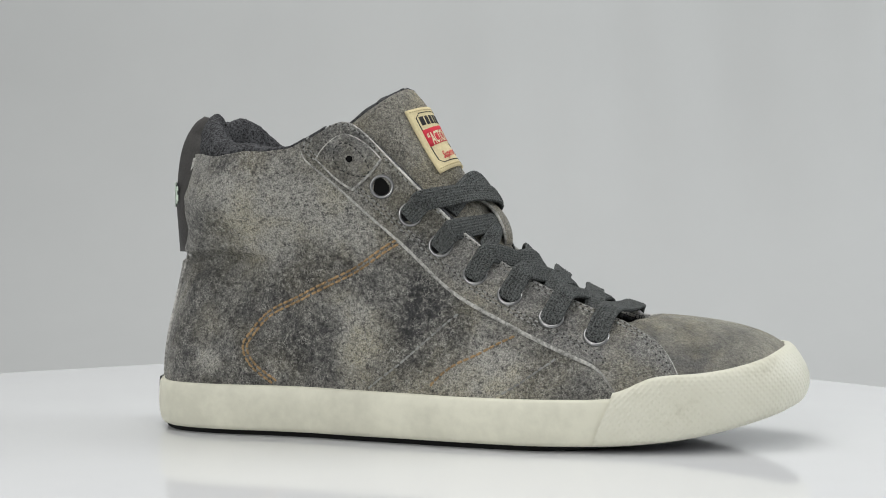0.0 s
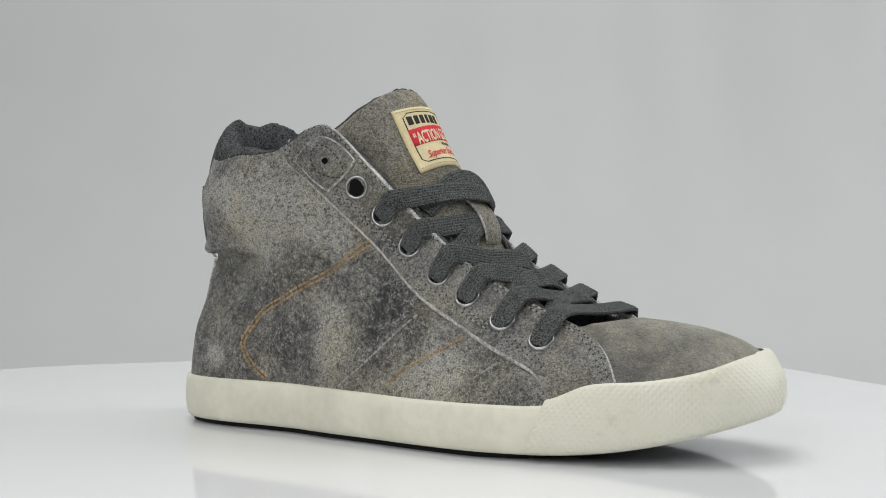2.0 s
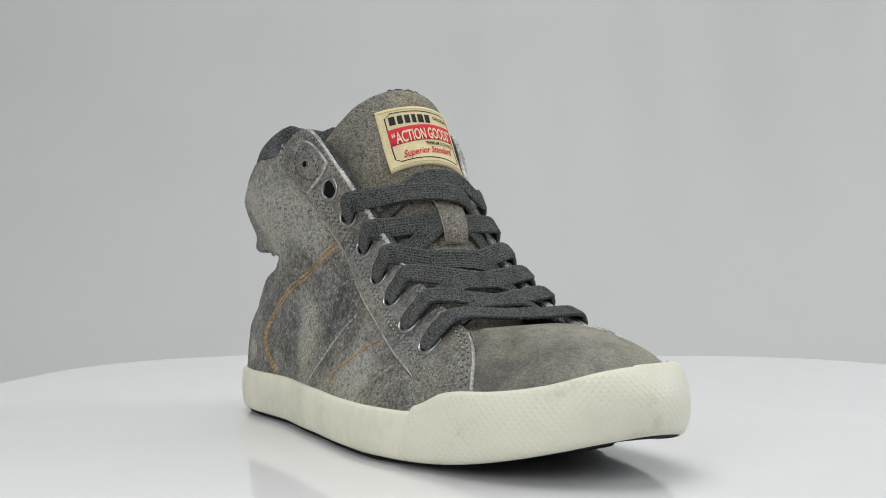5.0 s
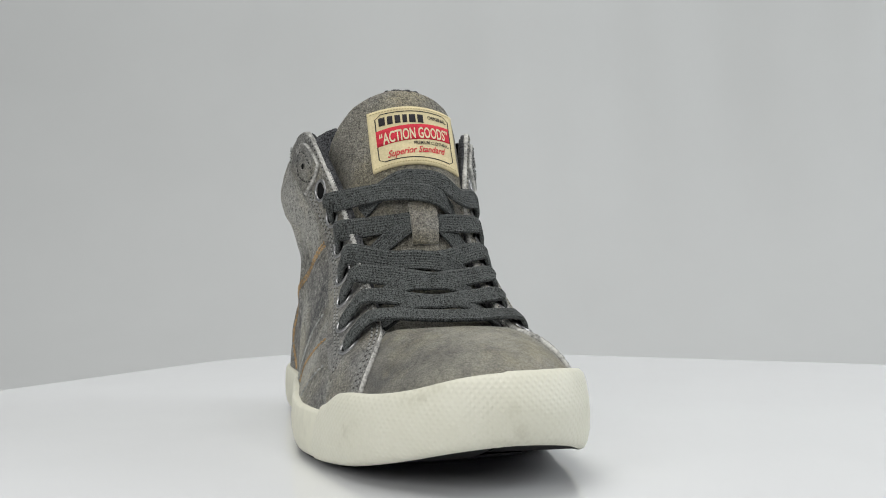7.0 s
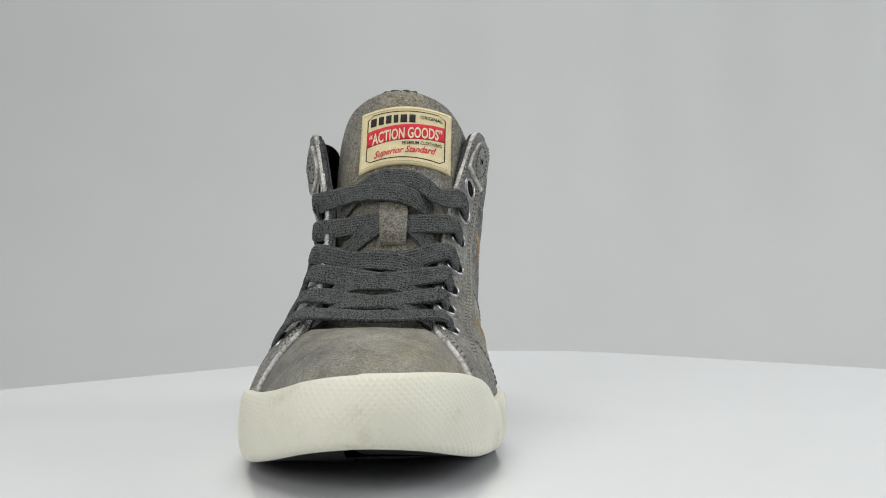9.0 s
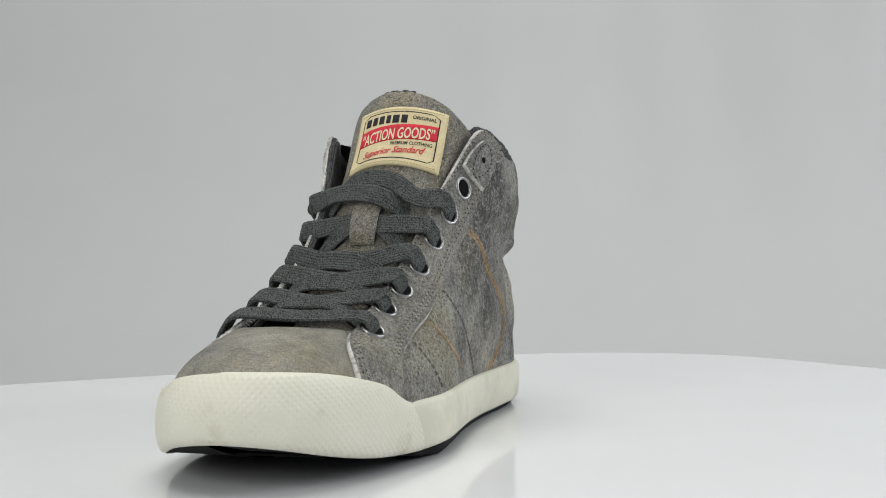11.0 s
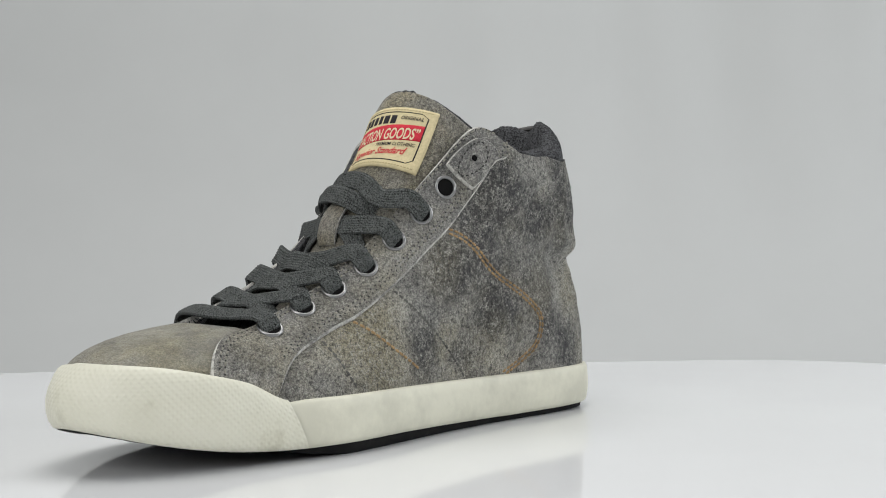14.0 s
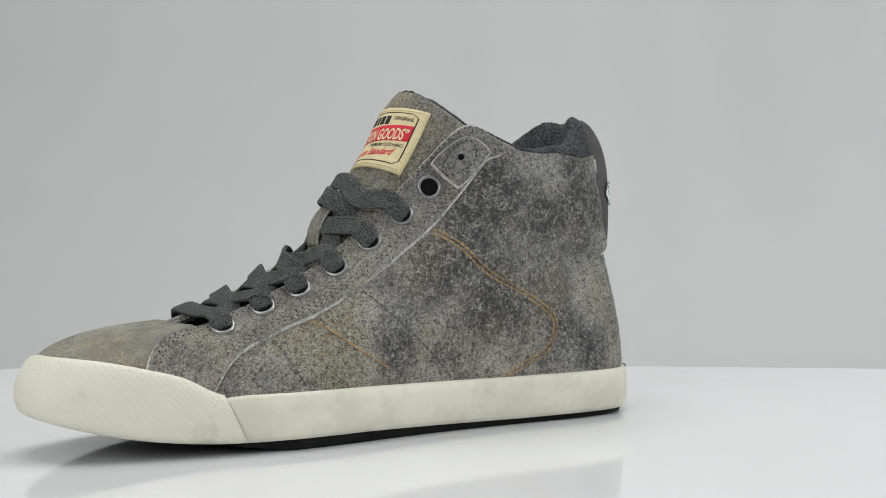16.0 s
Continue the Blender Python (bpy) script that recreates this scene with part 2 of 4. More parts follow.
# ---- shoe ----
# profile curves of the shoe in millimetres, heel (first) to toe (last), for the shoe's left side
BASE_X = [-118.5, -115, -102.5, -80, -50, -28, -10, 15, 45, 72, 95, 115, 134, 152.5, 166, 171.7]
BASE_Y = [0, 15.5, 27, 31.5, 32.5, 33.5, 35.5, 39, 45, 49, 47.5, 44, 39.6, 31.3, 19.3, 0]
BASE_Z = [20, 20, 20, 20, 20, 20, 20, 20, 20, 20, 20, 21, 23, 26, 29, 30]
TOP_X = [-108, -98, -86.5, -73, -52, -30, -13, 9, 28, 50, 75, 102, 110, 114, 116, 117]
TOP_Y = [0, 17, 30, 37, 41, 42, 37.8, 31.2, 26.4, 24, 23.3, 24.5, 21, 14.5, 7, 0]
TOP_Z = [123, 127, 126.5, 124.5, 130, 138, 139.5, 117, 97, 78, 63, 51.5, 52, 52.6, 53, 53.2]
LOW_X = [-2.5, -2, -1, 0, 0, 0, 0, 0, 0, 0, 0, 0, 1, 2, 2, 2]
LOW_Y = [0, 0, -0.5, -0.5, 1, 3, 4, 2, -0.5, -2.5, -1.5, 0.5, 1, 0.5, 0, 0]
LOW_Z = [27, 28, 30, 32, 36, 40, 42, 38, 30, 24, 20, 17, 16, 16, 15, 15]
HIGH_X = [1, 2.5, 2, 0, -1, 0, 1, 3, 6, 8, 8, 8, 14, 22, 29, 32]
HIGH_Y = [0, -2, -3, -2.5, 0, 2, 3, 4, 5, 6.5, 7, 8, 9, 7, 4, 0]
HIGH_Z = [-36, -36, -34, -32, -34, -38, -40, -24, -15, -12, -9, -4, -2.5, -2.2, -1.8, -1.6]
PINCH_RIGHT = [0.5, 0.5, 0, -2.5, -6, -9, -4, 3.5, 4.5, 2]
PINCH_LEFT = [0.5, 0.5, 0.5, -0.3, -2.5, -4.3, -3, 0, 1.5, 0]
LAST = len(BASE_X) - 1


def along(values, u, odd=False):
    """A smooth curve through evenly spaced values, mirrored at both ends."""
    a = np.array(values, float)
    sign = -1.0 if odd else 1.0
    a = np.concatenate([[sign * a[1]], a, [sign * a[-2]]])
    u = np.clip(np.asarray(u, float), 0, len(values) - 1)
    i = np.minimum(u.astype(int), len(values) - 2)
    f = u - i
    p0, p1, p2, p3 = a[i], a[i + 1], a[i + 2], a[i + 3]
    return 0.5 * (2 * p1 + (p2 - p0) * f + (2 * p0 - 5 * p1 + 4 * p2 - p3) * f**2 + (3 * p1 - p0 - 3 * p2 + p3) * f**3)


def toe_bend(u):
    """How far the sole's middle line leans to the shoe's left at the toe, and to its right at the heel."""
    u = np.asarray(u, float)
    k = np.clip((u - 10.3) / (LAST - 10.3), 0, 1)
    h = np.clip(1 - u / 5.0, 0, 1)
    return 5.0 * k * k * (3 - 2 * k) - 1.8 * h * h * (3 - 2 * h)


def wide_by(u, side):
    """The right side stands out further at heel and waist and less at the toe."""
    u = np.asarray(u, float)
    return np.where(np.asarray(side) < 0, 1 + 0.23 * np.exp(-((u - 6.0) / 2.4)**2) + 0.19 * np.exp(-((u - 2.7) / 1.7)**2) - 0.07 * np.exp(-((u - 13.5) / 1.1)**2), 1.0)


def skin(u, v, side):
    """Points of the upper: u from heel (0) to toe (LAST), v from the sole (0) to the top edge (1), side +1 left, -1 right."""
    u, v = np.broadcast_arrays(np.asarray(u, float), np.asarray(v, float))
    bx, by, bz = along(BASE_X, u), along(BASE_Y, u, True), along(BASE_Z, u)
    tx, ty, tz = along(TOP_X, u), along(TOP_Y, u, True), along(TOP_Z, u)
    q = [np.stack([bx, by, bz], -1),
         np.stack([bx + along(LOW_X, u), by + along(LOW_Y, u, True), bz + along(LOW_Z, u)], -1),
         np.stack([tx + along(HIGH_X, u), ty + along(HIGH_Y, u, True), tz + along(HIGH_Z, u)], -1),
         np.stack([tx, ty, tz], -1)]
    w = v[..., None]
    p = q[0] * (1 - w)**3 + 3 * q[1] * w * (1 - w)**2 + 3 * q[2] * w**2 * (1 - w) + q[3] * w**3
    # the padded ankle swells above a crease round the heel
    out = np.exp(-((u - 1.6) / 1.7)**2) * (1 - 0.97 * np.exp(-(u / 1.35)**4))
    z = p[..., 2]
    swell = out * (6.0 / (1 + np.exp(-(z - 80) / 1.6)) * np.clip((128 - z) / 34, 0, 1) - 1.3 * np.exp(-((z - 79) / 2.6)**2))
    ang = np.arctan2(p[..., 1], p[..., 0] + 70)
    p[..., 0] += swell * np.cos(ang)
    p[..., 1] += swell * np.sin(ang)
    # pinched above the heel, swollen under the collar
    pinch = np.exp(-((u - 2.9) / 2.1)**2) * (1 - 0.85 * np.exp(-(u / 1.0)**2))
    level = (z - 20) / 12
    pinch = pinch * np.where(np.asarray(side) < 0, along(PINCH_RIGHT, level), along(PINCH_LEFT, level))
    p[..., 0] += pinch * np.cos(ang)
    p[..., 1] += pinch * np.sin(ang)
    lap = np.exp(-((u - 2.0) / 1.2)**2) * np.clip((u - 0.9) / 0.6, 0, 1) * np.where(np.asarray(side) < 0, 1.0, 0.25)
    lap = lap * (3.4 * np.clip((z - 77.5) / 1.8, 0, 1) * np.exp(-np.clip(z - 80, 0, None) / 12) - 2.6 * np.exp(-((z - 74) / 3.5)**2))
    p[..., 0] += lap * np.cos(ang)
    p[..., 1] += lap * np.sin(ang)
    # the instep side of the waist stands out a little further
    k = 1 + (wide_by(u, side) - 1) * (1 - v)**(1 + 1.5 * np.clip((u - 4.2) / 1.2, 0, 1))
    p[..., 1] *= k * np.sign(side)
    # the right lace panel lies flatter over the instep
    p[..., 1] += np.where(np.asarray(side) < 0, 6.0, 0.0) * np.exp(-((u - 7.6) / 1.8)**2) * np.sin(np.pi * v**1.6)
    # the vamp falls off more steeply on the right
    p[..., 1] += np.where(np.asarray(side) < 0, 4.5, 0.0) * np.exp(-((u - 12.0) / 1.3)**2) * np.sin(np.pi * v)
    # shallow folds where the ankle bends
    fold = np.exp(-((u - 5.0) / 2.2)**2) * np.sin(np.pi * v)
    p[..., 1] += np.sign(side) * fold * (0.9 * np.sin(2.3 * u + 0.06 * z + 0.8 * np.sign(side)) + 0.5 * np.sin(5.1 * u - 0.09 * z))
    p[..., 1] += toe_bend(u) * (1 - 0.6 * v)
    return p


def skin_normal(u, v, side):
    h = 0.02
    u0, u1 = np.clip(np.asarray(u, float) - h, 0, LAST), np.clip(np.asarray(u, float) + h, 0, LAST)
    v0, v1 = np.clip(np.asarray(v, float) - h, 0, 1), np.clip(np.asarray(v, float) + h, 0, 1)
    n = np.cross(skin(u1, v, side) - skin(u0, v, side), skin(u, v1, side) - skin(u, v0, side))
    n = n * np.where(np.asarray(side) > 0, -1.0, 1.0)[..., None]
    return n / np.maximum(np.linalg.norm(n, axis=-1, keepdims=True), 1e-9)


def on_skin(u, v, side, off=0.0):
    return skin(u, v, side) + skin_normal(u, v, side) * off


shoe = tagged(new("sneaker"), "worn dark grey leather high-top sneaker with ivory rubber sole", "sneaker")


def both_sides(u):
    """Columns once round the shoe, from the heel along the left side to the toe and back along the right."""
    u = np.asarray(u, float)
    return np.concatenate([u, u[::-1][1:-1]]), np.concatenate([np.ones(len(u)), -np.ones(len(u) - 2)])


HEEL_MID = float(toe_bend(0.0))


def rim_at(u):
    """The leather's upper rim, as a share of the full height: it dips behind the lace panel."""
    return 1 - np.interp(u, [3.2, 3.6, 4.0, 4.6, 5.1, 5.5, 6.0, 6.5], [0, 0.012, 0.045, 0.08, 0.068, 0.052, 0.024, 0])


def build_quarter(side):
    u, v = np.meshgrid(np.linspace(0, 11.6 if side > 0 else 11.2, 220), np.linspace(0, 1, 130), indexing="ij")
    v = v * rim_at(u)
    outer, inner = on_skin(u, v, side), on_skin(u, v, side, -2.2)
    # soft creases where the ankle bends, and small dents all over
    back = np.clip((3.5 - u) / 0.8 if side > 0 else (4.4 - u) / 1.4, 0, 1) * np.clip((u - 0.7) / 0.6, 0, 1) * np.clip((v - 0.08) / 0.15, 0, 1) * np.clip((0.97 - v) / 0.1, 0, 1)
    if side > 0:
        dent = 1.3 * np.sin(u * 7.0 + 2.2 * np.sin(v * 4.5) + v * 2.0) * np.sin(np.pi * np.clip((v - 0.1) / 0.85, 0, 1))
    else:
        level = outer[..., 2] - 79 - 0.8 * np.sin(u * 3)
        dent = -4.2 * np.exp(-(level / 1.7)**2) + 1.8 * np.exp(-((level - 5) / 3)**2)
    rough = np.array([noise.noise(Vector(q) * 0.07) + 0.5 * noise.noise(Vector(q) * 0.16) for q in outer.reshape(-1, 3)]).reshape(u.shape)
    outer = outer + skin_normal(u, v, side) * (back * (dent + 1.1 * rough) + 0.12 * rough)[..., None]
    outer[0, :, 1], inner[0, :, 1] = HEEL_MID, HEEL_MID
    part("quarter", *slab(outer, inner, side < 0)[:2], [UPPER, FLEECE], shoe, index=slab(outer, inner)[2])


def build_vamp():
    u = np.linspace(10.4, LAST, 55)
    uu = np.concatenate([u, u[::-1][1:]])
    ss = np.concatenate([np.ones(len(u)), -np.ones(len(u) - 1)])
    v = np.linspace(0, 1, 41)
    ug, vg = np.meshgrid(uu, v, indexing="ij")
    sg = np.broadcast_to(ss[:, None], ug.shape)
    outer = on_skin(ug, vg, sg, -0.25)
    inner = on_skin(ug, vg, sg, -1.8)
    verts, faces, idx = slab(outer, inner)
    part("vamp", verts, faces, [VAMP, RAW], shoe, "rubbed grey leather vamp with top light in its colour", idx)


def outline(u, side, off):
    """The sole's edge, off millimetres outside the upper's foot."""
    u = np.asarray(u, float)
    h = 0.03
    x, y = along(BASE_X, u), along(BASE_Y, u, True)
    ua, ub = np.clip(u - h, 0, LAST), np.clip(u + h, 0, LAST)
    dx, dy = along(BASE_X, ub) - along(BASE_X, ua), along(BASE_Y, ub, True) - along(BASE_Y, ua, True)
    mid = (u > h) & (u < LAST - h)
    dx = np.where(mid, dx, 0)
    n = np.hypot(dx, dy)
    wide = wide_by(u, side)
    return x - dy / n * off, (y * wide + dx / n * off) * side + toe_bend(u)


def sole_bottom(x, y):
    """Lower edge of the ivory band: the toe curls up, and the ball sits higher on the left."""
    x, y = np.asarray(x, float), np.asarray(y, float)
    k = np.clip((x - 90) / 80, 0, None)
    c = np.clip((x + 40) / 80, 0, 1)
    return 2.6 + 1.0 * c + (0.3 + 0.8 * c) * y / 45 + 12.0 * k**2.2


def tread_bottom(x, y):
    """The black outsole stands flat and runs out under the toe."""
    k = np.clip((np.asarray(x, float) - 90) / 80, 0, None)
    far = np.clip((np.asarray(x, float) - 74) / 36, 0, 1)
    return (0.03 + 12.0 * k**2.2) * (1 - far) + (sole_bottom(x, y) - 0.25) * far


CAP_TOP = [24, 31, 34, 37, 39.6, 40.6]


def cap_height(u, side):
    """The toe cap's upper edge; it stands a little higher on the left side."""
    return along(CAP_TOP, (np.clip(u, 10.3, LAST) - 10.3) / (LAST - 10.3) * 5) + side * 3.0 * np.exp(-((u - 12.7) / 1.4)**2)


def build_sole():
    u, s = both_sides(np.linspace(0, LAST, 151))
    n = len(u)
    toe = np.clip((u - 11) / 4, 0, 1)
    top = np.where(u < 10.5, 22.5 + 0.8 * np.exp(-u), np.maximum(cap_height(u, s) - 2.5, 22.5))
    bx, by = outline(u, s, 0)
    top = top + 1.3 * np.clip((bx + 40) / 80, 0, 1) * np.clip((115 - bx) / 20, 0, 1) * by / 45
    rows = []
    for f, off in ((0, 0.2), (0.03, 1.4), (0.12, 2.3), (0.3, 2.9), (0.5, 3.1), (0.75, 2.9), (0.93, 2.5), (0.985, 1.9), (1.0, 1.2), (1.0, -1.5)):
        bulge = off + toe**2 * (2.2 * math.sin(math.pi * min(1, f * 0.9 + 0.12)) - 4.0 * f**2)
        x, y = outline(u, s, bulge)
        z0 = sole_bottom(x, y)
        rows.append(np.stack([x, y, z0 + (top - z0) * f], -1))
    g = np.stack(rows, 1)
    part("foxing", g.reshape(-1, 3) * 0.001, grid_faces(n, len(rows), True), RUBBER, shoe, "scuffed ivory rubber sole edge")
    # toe cap over the front
    ut = np.linspace(10.0, LAST, 61)
    uu = np.concatenate([ut, ut[::-1][1:]])
    ss = np.concatenate([np.ones(len(ut)), -np.ones(len(ut) - 1)])
    rows = []
    for f, off in ((0, 0.4), (0.02, 2.0), (0.1, 3.1), (0.25, 3.8), (0.45, 4.1), (0.65, 3.9), (0.85, 3.3), (0.96, 2.6), (1.0, 1.6), (1.0, -0.8)):
        ub = np.where(uu < 12, uu + np.clip(12 - uu, 0, 2) / 2 * 0.42 * f, uu)
        tb = np.clip((ub - 11) / 4, 0, 1)
        x, y = outline(ub, ss, off + tb**2 * (2.2 * math.sin(math.pi * min(1, f * 0.9 + 0.12)) - 4.0 * f**2))
        z0 = sole_bottom(x, y) + 0.1
        rows.append(np.stack([x, y, z0 + (cap_height(ub, ss) - z0) * f], -1))
    g = np.stack(rows, 1)
    # the cap's top follows the upper
    cap = part("toe_cap", g.reshape(-1, 3) * 0.001, grid_faces(len(uu), len(rows)), CAP, shoe, "ivory rubber toe cap with a fine waffle pattern")
    far = np.concatenate([[0], np.cumsum(np.linalg.norm(np.diff(g[:, 4], axis=0), axis=1))])
    flat = np.stack([np.broadcast_to(far[:, None], g.shape[:2]), g[..., 2]], -1).reshape(-1, 2) * 0.001
    layer = cap.data.uv_layers.new(name="cap")
    idx = np.zeros(len(cap.data.loops), int)
    cap.data.loops.foreach_get("vertex_index", idx)
    layer.data.foreach_set("uv", flat[idx].reshape(-1))
    # outsole, set back under the edge, with a ridged rim
    rows = []
    fine = np.linspace(0, LAST, 301)
    u, s = both_sides(fine)
    n = len(u)
    ridge = 0.45 * (np.arange(n) % 2)
    for f, off in ((0, -2.4), (0.2, -1.3), (1, -0.6)):
        x, y = outline(u, s, off)
        back = np.clip((x - 95) / 55, 0, 1) * 24
        low, high = tread_bottom(x - back, y), sole_bottom(x - back, y) + 0.6
        rows.append(np.stack([x - back - ridge * (f < 1), y * (1 - back * 0.014), low + (high - low) * f], -1))
    g = np.stack(rows, 1)
    bottom = g[:, 0].copy()
    bottom[:, 1] *= 0.1
    verts = np.concatenate([g.reshape(-1, 3), bottom]) * 0.001
    faces = grid_faces(n, 3, True)
    faces += [(3 * n + i, i * 3, ((i + 1) % n) * 3, 3 * n + (i + 1) % n)[::-1] for i in range(n)]
    part("outsole", verts, faces, OUTSOLE, shoe, "black ridged rubber outsole")
    # underside that closes the sole above the tread
    u, s = both_sides(np.linspace(0, LAST, 121))
    n = len(u)
    x, y = outline(u, s, 0.4)
    rim = np.stack([x, y, sole_bottom(x, y) + 0.5], -1)
    mid = rim * np.array([1, 0.08, 1]) + np.array([0, 0, 0.2])
    part("underside", np.concatenate([rim, mid]) * 0.001, [(i, (i + 1) % n, n + (i + 1) % n, n + i)[::-1] for i in range(n)], OUTSOLE, shoe, "dark rubber underside of the sole")


def waffle(name):
    m, n, l, b = material(name, 0.5)
    co = n.new("ShaderNodeTexCoord").outputs["Object"]
    tone = noise_node(n, l, co, 45.0, 5.0, 0.65)
    r = ramp(n, [(0.28, (0.54, 0.525, 0.42)), (0.42, (0.66, 0.65, 0.54)), (0.72, (0.70, 0.69, 0.585))])
    l.new(tone.outputs["Fac"], r.inputs[0])
    l.new(r.outputs[0], b.inputs["Base Color"])
    uv = n.new("ShaderNodeTexCoord").outputs["UV"]
    heights = []
    for a in (45, -45):
        mp = n.new("ShaderNodeMapping")
        mp.inputs["Rotation"].default_value = (0, 0, radians(a))
        l.new(uv, mp.inputs["Vector"])
        w = node(n, "ShaderNodeTexWave", Scale=150.0)
        w.bands_direction = "X"
        l.new(mp.outputs[0], w.inputs["Vector"])
        heights.append(w.outputs["Fac"])
    bump(n, l, b, mix(n, l, 1.0, heights[0], heights[1], "MULTIPLY"), 0.35, 0.0006)
    return m


CAP = waffle("ivory_waffle_rubber")
for sd in (1, -1):
    build_quarter(sd)
build_vamp()
build_sole()


def curve(points, n):
    """n points on a smooth curve through the given ones, evenly spaced in their count."""
    a = np.array(points, float)
    a = np.concatenate([2 * a[:1] - a[1:2], a, 2 * a[-1:] - a[-2:-1]])
    t = np.linspace(0, len(points) - 1, n)
    i = np.minimum(t.astype(int), len(points) - 2)
    f = (t - i)[:, None]
    p0, p1, p2, p3 = a[i], a[i + 1], a[i + 2], a[i + 3]
    return 0.5 * (2 * p1 + (p2 - p0) * f + (2 * p0 - 5 * p1 + 4 * p2 - p3) * f**2 + (3 * p1 - p0 - 3 * p2 + p3) * f**3)


def skin_slab(name, edge_a, edge_b, side, off, thick, mats, label="", n=90, m=14, parent=None):
    """A leather panel lying on the upper between two edges given in (u, v)."""
    a, b = curve(edge_a, n), curve(edge_b, n)
    mid = np.linspace(0, 1, m)
    wide = np.linalg.norm(on_skin(a[:, 0], np.clip(a[:, 1], 0, 1), side) - on_skin(b[:, 0], np.clip(b[:, 1], 0, 1), side), axis=1)
    lip = np.clip(0.75 / np.maximum(wide, 1e-3), 0.01, 0.3)[:, None]
    k = np.concatenate([0 * lip, lip + (1 - 2 * lip) * mid[None, :], 1 + 0 * lip], 1)[..., None]
    uv = a[:, None] * (1 - k) + b[:, None] * k
    u, v = uv[..., 0], np.clip(uv[..., 1], 0, 1)
    # the cut edge slopes down to the leather below
    edge = np.zeros(u.shape)
    edge[:, 0], edge[:, -1], edge[0], edge[-1] = 1, 1, 1, 1
    nn = skin_normal(u, v, side)
    outer = skin(u, v, side) + nn * (off - 1.1 * edge)[..., None]
    inner = on_skin(u, v, side, off - thick)
    verts, faces, idx = slab(outer, inner, side < 0)
    cols = m + 1
    for f in range((n - 1) * cols):
        if f % cols in (0, cols - 1) or f // cols == 0:
            idx[f] = 1
    return part(name, verts, faces, mats, parent or shoe, label, idx)


def stitches(name, points, side, mat, off, pitch=3.2, length=2.2, width=0.42, shift=0.0, parent=None, label="", start=1.0):
    """A seam: short raised threads one after another along a line in (u, v) on the upper."""
    uv = curve(points, 400)
    p = on_skin(uv[:, 0], np.clip(uv[:, 1], 0, 1), side, off)
    nn = skin_normal(uv[:, 0], np.clip(uv[:, 1], 0, 1), side)
    if shift:
        tan = np.gradient(p, axis=0)
        tan /= np.maximum(np.linalg.norm(tan, axis=1, keepdims=True), 1e-9)
        p = p + np.cross(nn, tan) * shift
    d = np.concatenate([[0], np.cumsum(np.linalg.norm(np.diff(p, axis=0), axis=1))])
    verts, faces = [], []
    rnd = random.Random(len(points) * 7 + int(abs(shift) * 10))
    s = start
    while s + length < d[-1]:
        jit = rnd.uniform(-0.25, 0.25)
        at = [s + jit + length * f for f in (0, 0.2, 0.5, 0.8, 1)]
        c = np.stack([np.interp(at, d, p[:, i]) for i in range(3)], 1)
        nv = np.stack([np.interp(at, d, nn[:, i]) for i in range(3)], 1)
        t = c[-1] - c[0]
        t /= max(np.linalg.norm(t), 1e-9)
        base = len(verts)
        for i, (rise, wide) in enumerate(((-0.25, 0.5), (0.2, 1), (0.35, 1), (0.2, 1), (-0.25, 0.5))):
            sd = np.cross(nv[i], t) * width * wide
            verts += [c[i] - sd - nv[i] * 0.3, c[i] - sd * 0.6 + nv[i] * rise, c[i] + sd * 0.6 + nv[i] * rise, c[i] + sd - nv[i] * 0.3]
        for i in range(4):
            for k in range(3):
                q = base + i * 4 + k
                faces.append((q, q + 1, q + 5, q + 4))
        s += pitch
    return part(name, np.array(verts) * 0.001, faces, mat, parent or shoe, label)


def frame_of(n):
    n = n / np.linalg.norm(n)
    a = np.cross(n, [0, 0, 1.0])
    a /= np.linalg.norm(a)
    return a, np.cross(n, a), n


def lathe(name, centre, normal, profile, mat, parent, label="", steps=28):
    a, b, n = frame_of(normal)
    verts, faces = [], []
    for r, h in profile:
        for k in range(steps):
            t = 2 * math.pi * k / steps
            verts.append(centre + (a * math.cos(t) + b * math.sin(t)) * r + n * h)
    for i in range(len(profile) - 1):
        for k in range(steps):
            j = (k + 1) % steps
            faces.append((i * steps + k, i * steps + j, (i + 1) * steps + j, (i + 1) * steps + k))
    return part(name, np.array(verts) * 0.001, faces, mat, parent, label)


